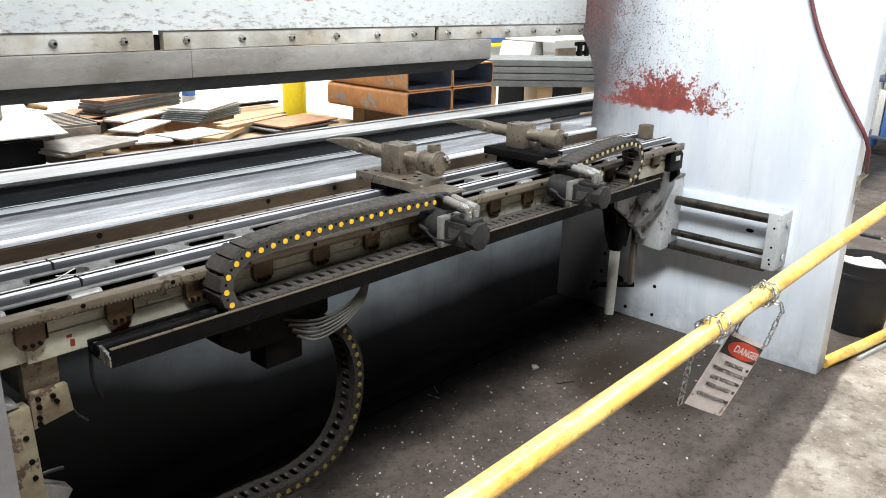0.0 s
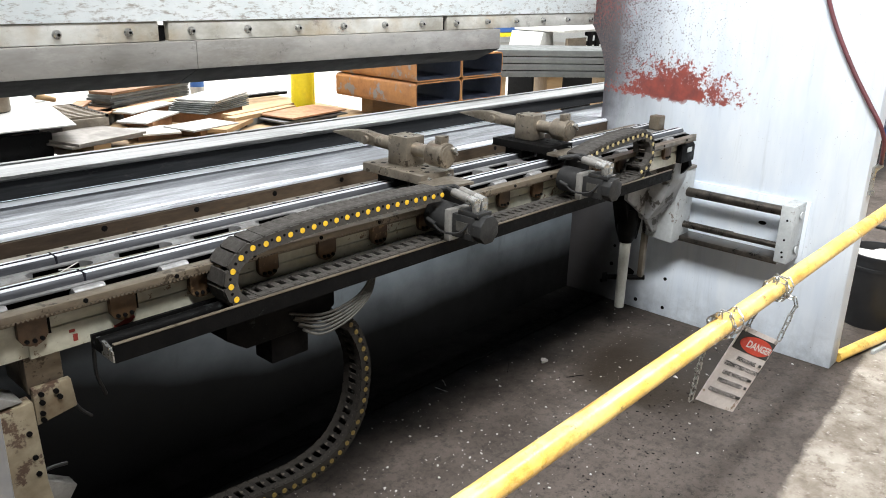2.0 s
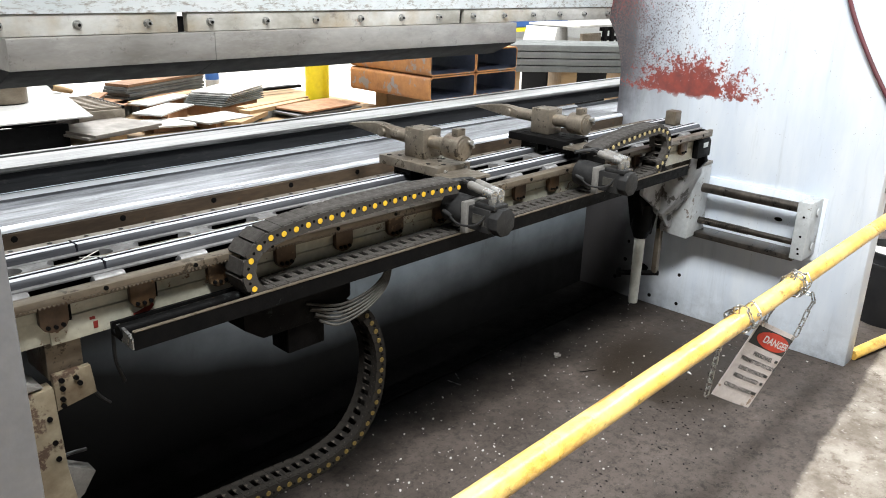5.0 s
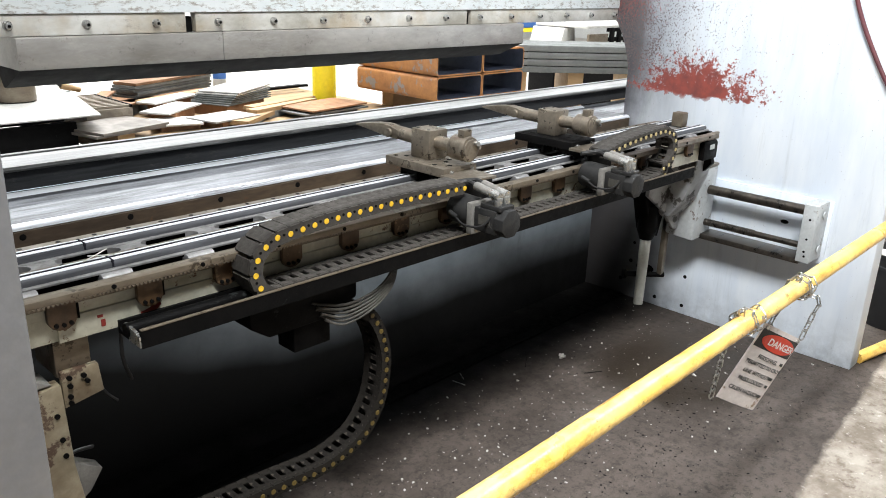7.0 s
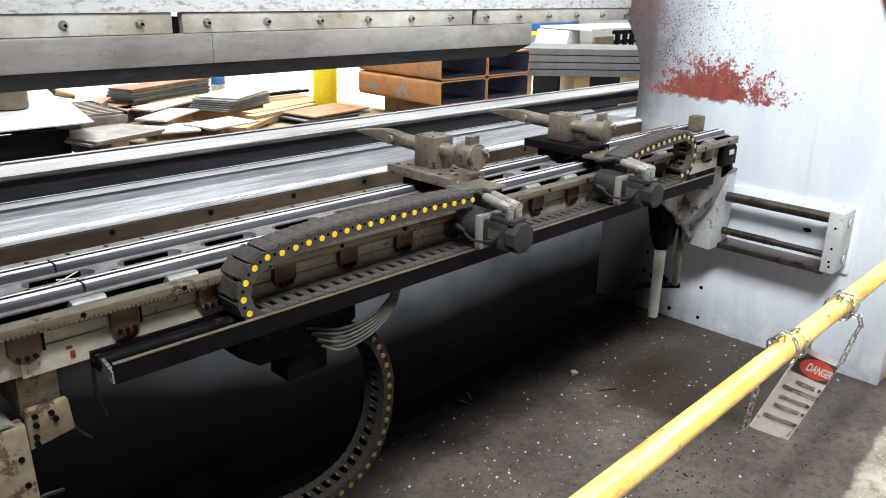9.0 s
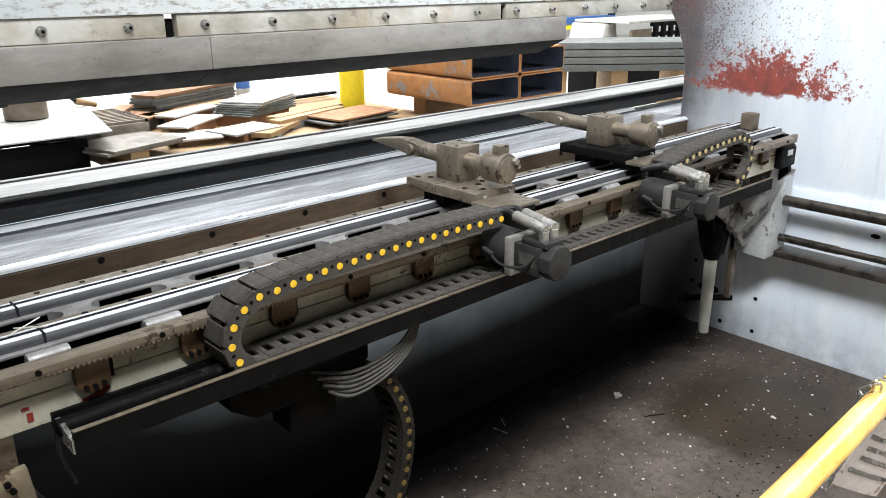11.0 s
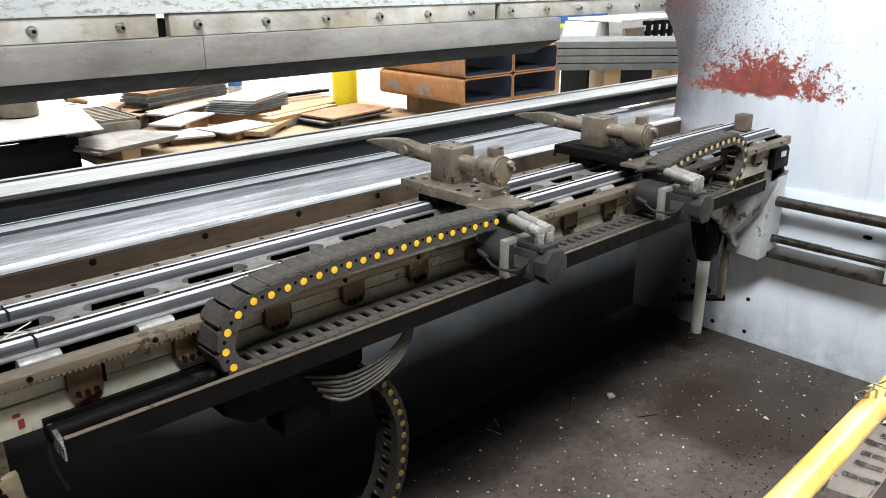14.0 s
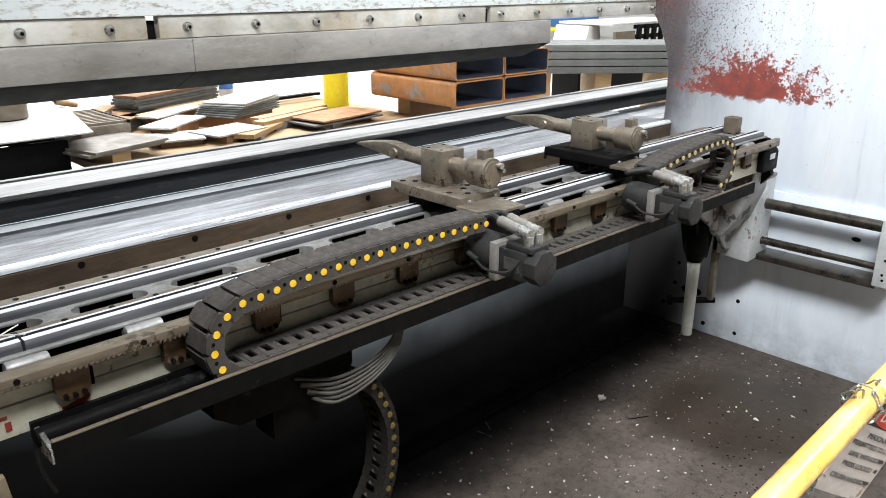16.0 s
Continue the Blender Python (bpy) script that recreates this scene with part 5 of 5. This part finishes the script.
for cx, cy, z, sx, sy, rot, mat in ((-0.75, 3.15, 0.60, 0.5, 0.22, 35, sheet_white), (-0.62, 3.45, 0.62, 0.55, 0.16, 28, sheet_white), (-0.9, 2.85, 0.56, 0.34, 0.3, -15, sheet_white), (-0.55, 2.78, 0.57, 0.42, 0.3, 12, sheet_white),
                                    (-0.35, 2.72, 0.545, 0.5, 0.14, 35, wood), (0.05, 2.92, 0.57, 0.75, 0.10, 18, wood), (0.1, 3.02, 0.575, 0.75, 0.10, 16, wood), (-0.45, 3.6, 0.60, 0.85, 0.10, 22, wood), (-0.5, 3.72, 0.60, 0.85, 0.12, 20, sheet_rust),
                                    (0.32, 2.76, 0.58, 0.62, 0.36, 10, sheet_rust), (0.3, 2.78, 0.555, 0.66, 0.40, 5, sheet_grey), (-0.9, 3.65, 0.60, 0.5, 0.3, 40, sheet_rust), (-1.0, 3.95, 0.62, 0.45, 0.25, 30, sheet_white), (-1.05, 3.6, 0.66, 0.4, 0.1, 55, sheet_rust)):
    stack_plate(cx, cy, z, sx, sy, rot, 0.012 if mat is not wood else 0.03, mat, "loose offcut lying on the cluttered rack")
    stack_plate(cx + 0.02, cy + 0.02, 0.521, sx * 0.8, sy * 0.8, rot + 8, z - 0.522, sheet_rust if mat is sheet_white else sheet_grey, "stacked offcuts on the cluttered rack")
for k in range(6):
    stack_plate(-0.40 + 0.01 * (k % 3), 3.95, 0.585 + 0.024 * k, 0.95, 0.22, 24 + rngp.uniform(-1.5, 1.5), 0.02, sheet_grey if k != 5 else sheet_rust, "long dark plate in a low stack")
stack_plate(-0.40, 3.95, 0.521, 0.8, 0.2, 24, 0.063, wood, "timber under the long plates", "timber_block", "timber blocks")
for cx, cy, z, sx, rot in ((0.40, 3.80, 0.560, 1.1, 4), (0.42, 3.92, 0.542, 1.1, 6)):
    stack_plate(cx, cy, z, sx, 0.04, rot, 0.022, dark_steel, "long thin dark steel bar across the rack", "steel_bar", "dark steel bars")
    stack_plate(cx, cy, 0.521, 0.06, 0.10, rot, z - 0.522, wood, "small timber rest under a bar", "timber_block", "timber blocks")
lead = thing("welding_lead", (-1.45, 3.5, 0.72), "black cable with a tan grip lying over the table edge", "cable")
b = B()
sweep(b, [(-1.62, 3.42, 0.86), (-1.52, 3.50, 0.90), (-1.42, 3.55, 0.83), (-1.32, 3.60, 0.745), (-1.22, 3.62, 0.72)], 0.014, 8)
part("lead_cable", b, rubber, lead)
b = B()
rod(b, (-1.34, 3.59, 0.76), (-1.20, 3.62, 0.715), 0.026, 0.018, sides=14, bevel=0.003)
part("grip", b, wood, lead, "tan grip")
drum = thing("small_drum", (-0.02, 3.72, 0.6), "small blue drum with a pale label", "drum")
b = B()
rod(b, (-0.02, 3.72, 0.58), (-0.02, 3.72, 0.77), 0.055, sides=24, bevel=0.006)
part("drum_body", b, blue_mat, drum)
b = B()
rod(b, (-0.02, 3.72, 0.62), (-0.02, 3.72, 0.71), 0.0562, sides=24)
part("drum_label", b, litter_mat, drum, "plain pale label")
stack_plate(-0.02, 3.74, 0.521, 0.2, 0.2, 10, 0.058, sheet_grey, "plates under the small drum")
post = thing("bollard", (0.58, 3.1, 0), "bright yellow steel bollard", "bollard")
b = B()
rod(b, (0.60, 3.12, 0), (0.60, 3.12, 1.3), 0.098, sides=40, bevel=0.02)
part("bollard_tube", b, bollard_yellow, post)


def hollow_tube(x0, z0):
    root = thing("steel_tube", (x0 + 0.26, 2.45, z0), "rusty rectangular steel tube, dark blue inside", "steel tube", "stacked rectangular tubes")
    w, h, t, r = 0.512, 0.182, 0.011, 0.03
    def rect(d, rr):
        pts = []
        for cx, cz, a in ((w - d - rr, h - d - rr, 0), (d + rr, h - d - rr, 90), (d + rr, d + rr, 180), (w - d - rr, d + rr, 270)):
            pts += [(x0 + cx + rr * math.cos(radians(a + 22.5 * k)), z0 + cz + rr * math.sin(radians(a + 22.5 * k))) for k in range(5)]
        return pts
    b = B()
    o, i_ = rect(0, r), rect(t, r - t * 0.8)
    n = len(o)
    ring_ = {}
    for y in (2.0, 2.93):
        ring_[y] = ([b.verts.new((p[0], y, p[1])) for p in o], [b.verts.new((p[0], y, p[1])) for p in i_])
    for k in range(n):
        q = (k + 1) % n
        b.faces.new((ring_[2.0][0][k], ring_[2.0][0][q], ring_[2.93][0][q], ring_[2.93][0][k]))
        for y in (2.0, 2.93):
            b.faces.new((ring_[y][0][k], ring_[y][0][q], ring_[y][1][q], ring_[y][1][k]))
    part("tube_shell", b, rust_orange, root, "rust-orange outside")
    b = B()
    lin = {y: [b.verts.new((p[0], y, p[1])) for p in rect(t, r - t * 0.8)] for y in (2.003, 2.927)}
    for k in range(n):
        b.faces.new((lin[2.003][k], lin[2.003][(k + 1) % n], lin[2.927][(k + 1) % n], lin[2.927][k]))
    part("tube_inside", b, mill_blue, root, "dark blue mill scale inside")


for x0 in (0.80, 1.318):
    for z0 in (0.662, 0.850):
        hollow_tube(x0, z0)
for y in (2.15, 2.75):
    stack_plate(1.38, y, 0.0, 0.8, 0.14, 0, 0.661, wood, "timber crib under the tubes", "timber_block", "timber blocks")

M45 = pose(3.28, 2.62, 0, 0, 0, -39.5)
for k in range(4):
    b = B()
    box(b, -0.72, 0.95, -0.30, 0.35, 0, 0.058, 0.004)
    ob = solid("steel_slab", b, sheet_grey, "thick grey steel slab in a stack", "slab", group="stacked steel slabs")
    ob.matrix_basis = M45 @ pose(0, 0, 0.700 + 0.067 * k)
    if k:
        for u in (-0.5, 0.6):
            b = B()
            box(b, u, u + 0.05, -0.28, 0.3, 0, 0.008)
            sp = solid("spacer", b, dark_steel, "thin dark spacer between slabs", "spacer", group="spacers between slabs")
            sp.matrix_basis = M45 @ pose(0, 0, 0.6915 + 0.067 * k)
for u in (-0.60, -0.02, 0.62):
    b = B()
    box(b, u, u + 0.16, -0.24, 0.3, 0, 0.699, 0.006)
    ob = solid("timber_block", b, wood, "pale timber block under the steel slabs", "timber block", group="timber blocks")
    ob.matrix_basis = M45.copy()

far = thing("storage_rack", (7.4, 6.0, 0), "far storage rack with blue and yellow beams", "storage rack")
for x in (6.3, 8.05):
    part("rack_post", box(B(), x, x + 0.07, 5.95, 6.05, 0, 1.15, 0.004), dark_steel, far)
part("rack_beam", box(B(), 6.3, 8.05, 5.9, 6.0, 0.83, 0.94, 0.004), blue_mat, far, "blue beam")
part("rack_beam", box(B(), 6.3, 8.05, 5.9, 6.0, 0.76, 0.82, 0.004), bollard_yellow, far, "yellow beam")
hop = thing("steel_hopper", (5.1, 4.0, 0), "pale grey steel hopper behind the slabs", "hopper")
part("hopper_shell", prism(B(), [(4.86, 0.55), (5.0, 0.99), (5.22, 0.99), (5.30, 0.55)], 3.9, 4.4, "y", 0.006), sheet_white, hop)
part("hopper_stand", box(B(), 4.9, 5.38, 3.95, 4.35, 0, 0.549, 0.004), dark_steel, hop)
cr = thing("crate", (5.85, 3.8, 0), "black steel crate with square openings", "crate")
part("crate_base", box(B(), 5.1, 6.9, 3.6, 4.4, 0, 0.72, 0.004), dark_steel, cr)
part("crate_side", box(B(), 5.1, 5.52, 3.58, 3.62, 0.722, 0.93, 0.003), tan_steel, cr, "brown side panel")
for k in range(5):
    part("crate_bar", box(B(), 5.6 + 0.17 * k, 5.67 + 0.17 * k, 3.58, 3.62, 0.722, 1.0, 0.003), dark_steel, cr)
for z in (0.74, 0.83, 0.95):
    part("crate_rail", box(B(), 5.56, 6.9, 3.60, 3.64, z, z + 0.05, 0.003), dark_steel, cr)
part("crate_lid", box(B(), 5.05, 6.9, 3.6, 4.4, 1.0, 1.03, 0.003), sheet_white, cr, "pale lid")

# ---- litter and dirt on the floor ----
strip = solid("floor_strip", box(B(), -3.2, -0.01, -0.235, -0.15, 0.0005, 0.012, 0.003), dark_steel, "low dark strip on the floor under the beam", "floor strip")
rngf = random.Random(5)
b = B()
for i in range(520):
    x, y = rngf.uniform(-2.4, -0.05), rngf.gauss(-0.70, 0.26)
    if not -1.45 < y < -0.2:
        continue
    q = rngf.choice((0.0011, 0.0013, 0.0015, 0.0018, 0.0020, 0.0024, 0.0042))
    m = pose(x, y, q * 0.4, rngf.uniform(-20, 20), rngf.uniform(-20, 20), rngf.uniform(0, 180)) @ Matrix.Diagonal((q * 1.5, q, q * 0.6, 1))
    bmesh.ops.create_icosphere(b, subdivisions=1, radius=1, matrix=m)
solid("floor_litter", b, litter_mat, "tiny pale chips and crumbs scattered on the floor", "litter", "stuff")
b = B()
for i in range(260):
    x, y = rngf.gauss(-1.15, 0.5), rngf.gauss(-1.08, 0.16)
    q = rngf.uniform(0.0015, 0.0042)
    m = pose(x, y, 0.001, 0, 0, rngf.uniform(0, 180)) @ Matrix.Diagonal((q * rngf.uniform(0.8, 2), q, 0.0015, 1))
    bmesh.ops.create_icosphere(b, subdivisions=1, radius=1, matrix=m)
solid("floor_dirt", b, dark_steel, "dark crumbs of dirt on the floor", "dirt", "stuff")
for x, y, q, rz in ((-0.840, -0.446, 0.022, 20), (-0.56, -0.93, 0.012, 70)):
    b = B()
    bmesh.ops.create_icosphere(b, subdivisions=3, radius=1, matrix=Matrix.Diagonal((q, q * 0.6, q * 0.35, 1)))
    for v in b.verts:
        v.co += v.co * 0.9 * noise.noise(v.co * 90)
    ob = solid("paper_scrap", b, litter_mat, "crumpled pale scrap of paper on the floor", "scrap", group="paper scraps")
    ob.matrix_basis = pose(x, y, q * 0.3, 0, 0, rz)
for x, y, l, rz in ((-1.0, -0.37, 0.09, 35), (-1.35, -0.30, 0.06, 100), (-1.3, -0.27, 0.05, 60), (-0.86, -0.62, 0.08, -30)):
    b = B()
    rod(b, (-l / 2, 0, 0.002), (l / 2, 0, 0.002), 0.0018, sides=6)
    ob = solid("wire_offcut", b, galv if l < 0.07 else dark_steel, "short wire offcut lying on the floor", "wire", group="wire offcuts")
    ob.matrix_basis = pose(x, y, 0, 0, 0, rz)

gb = part("ram_guide", box(B(), -0.155, -0.03, -0.020, -0.001, 1.478, 1.66, 0.003), flange_mat, press, "dull grey ribbed ram guide")
for k in range(5):
    part("guide_rib", box(B(), -0.148 + 0.024 * k, -0.138 + 0.024 * k, -0.028, -0.0195, 1.485, 1.65, 0.002), dark_steel, gb)
for p, q in (((-2.90, -0.668, 1.003), (-2.84, -0.640, 1.010)), ((-2.88, -0.640, 1.003), (-2.845, -0.690, 1.012))):
    tie = thing("straw_tie", p, "pale stiff straw caught on the rail", "straw", "straws on the rail")
    b = B()
    rod(b, p, q, 0.0013, sides=6)
    part("straw", b, litter_mat, tie)
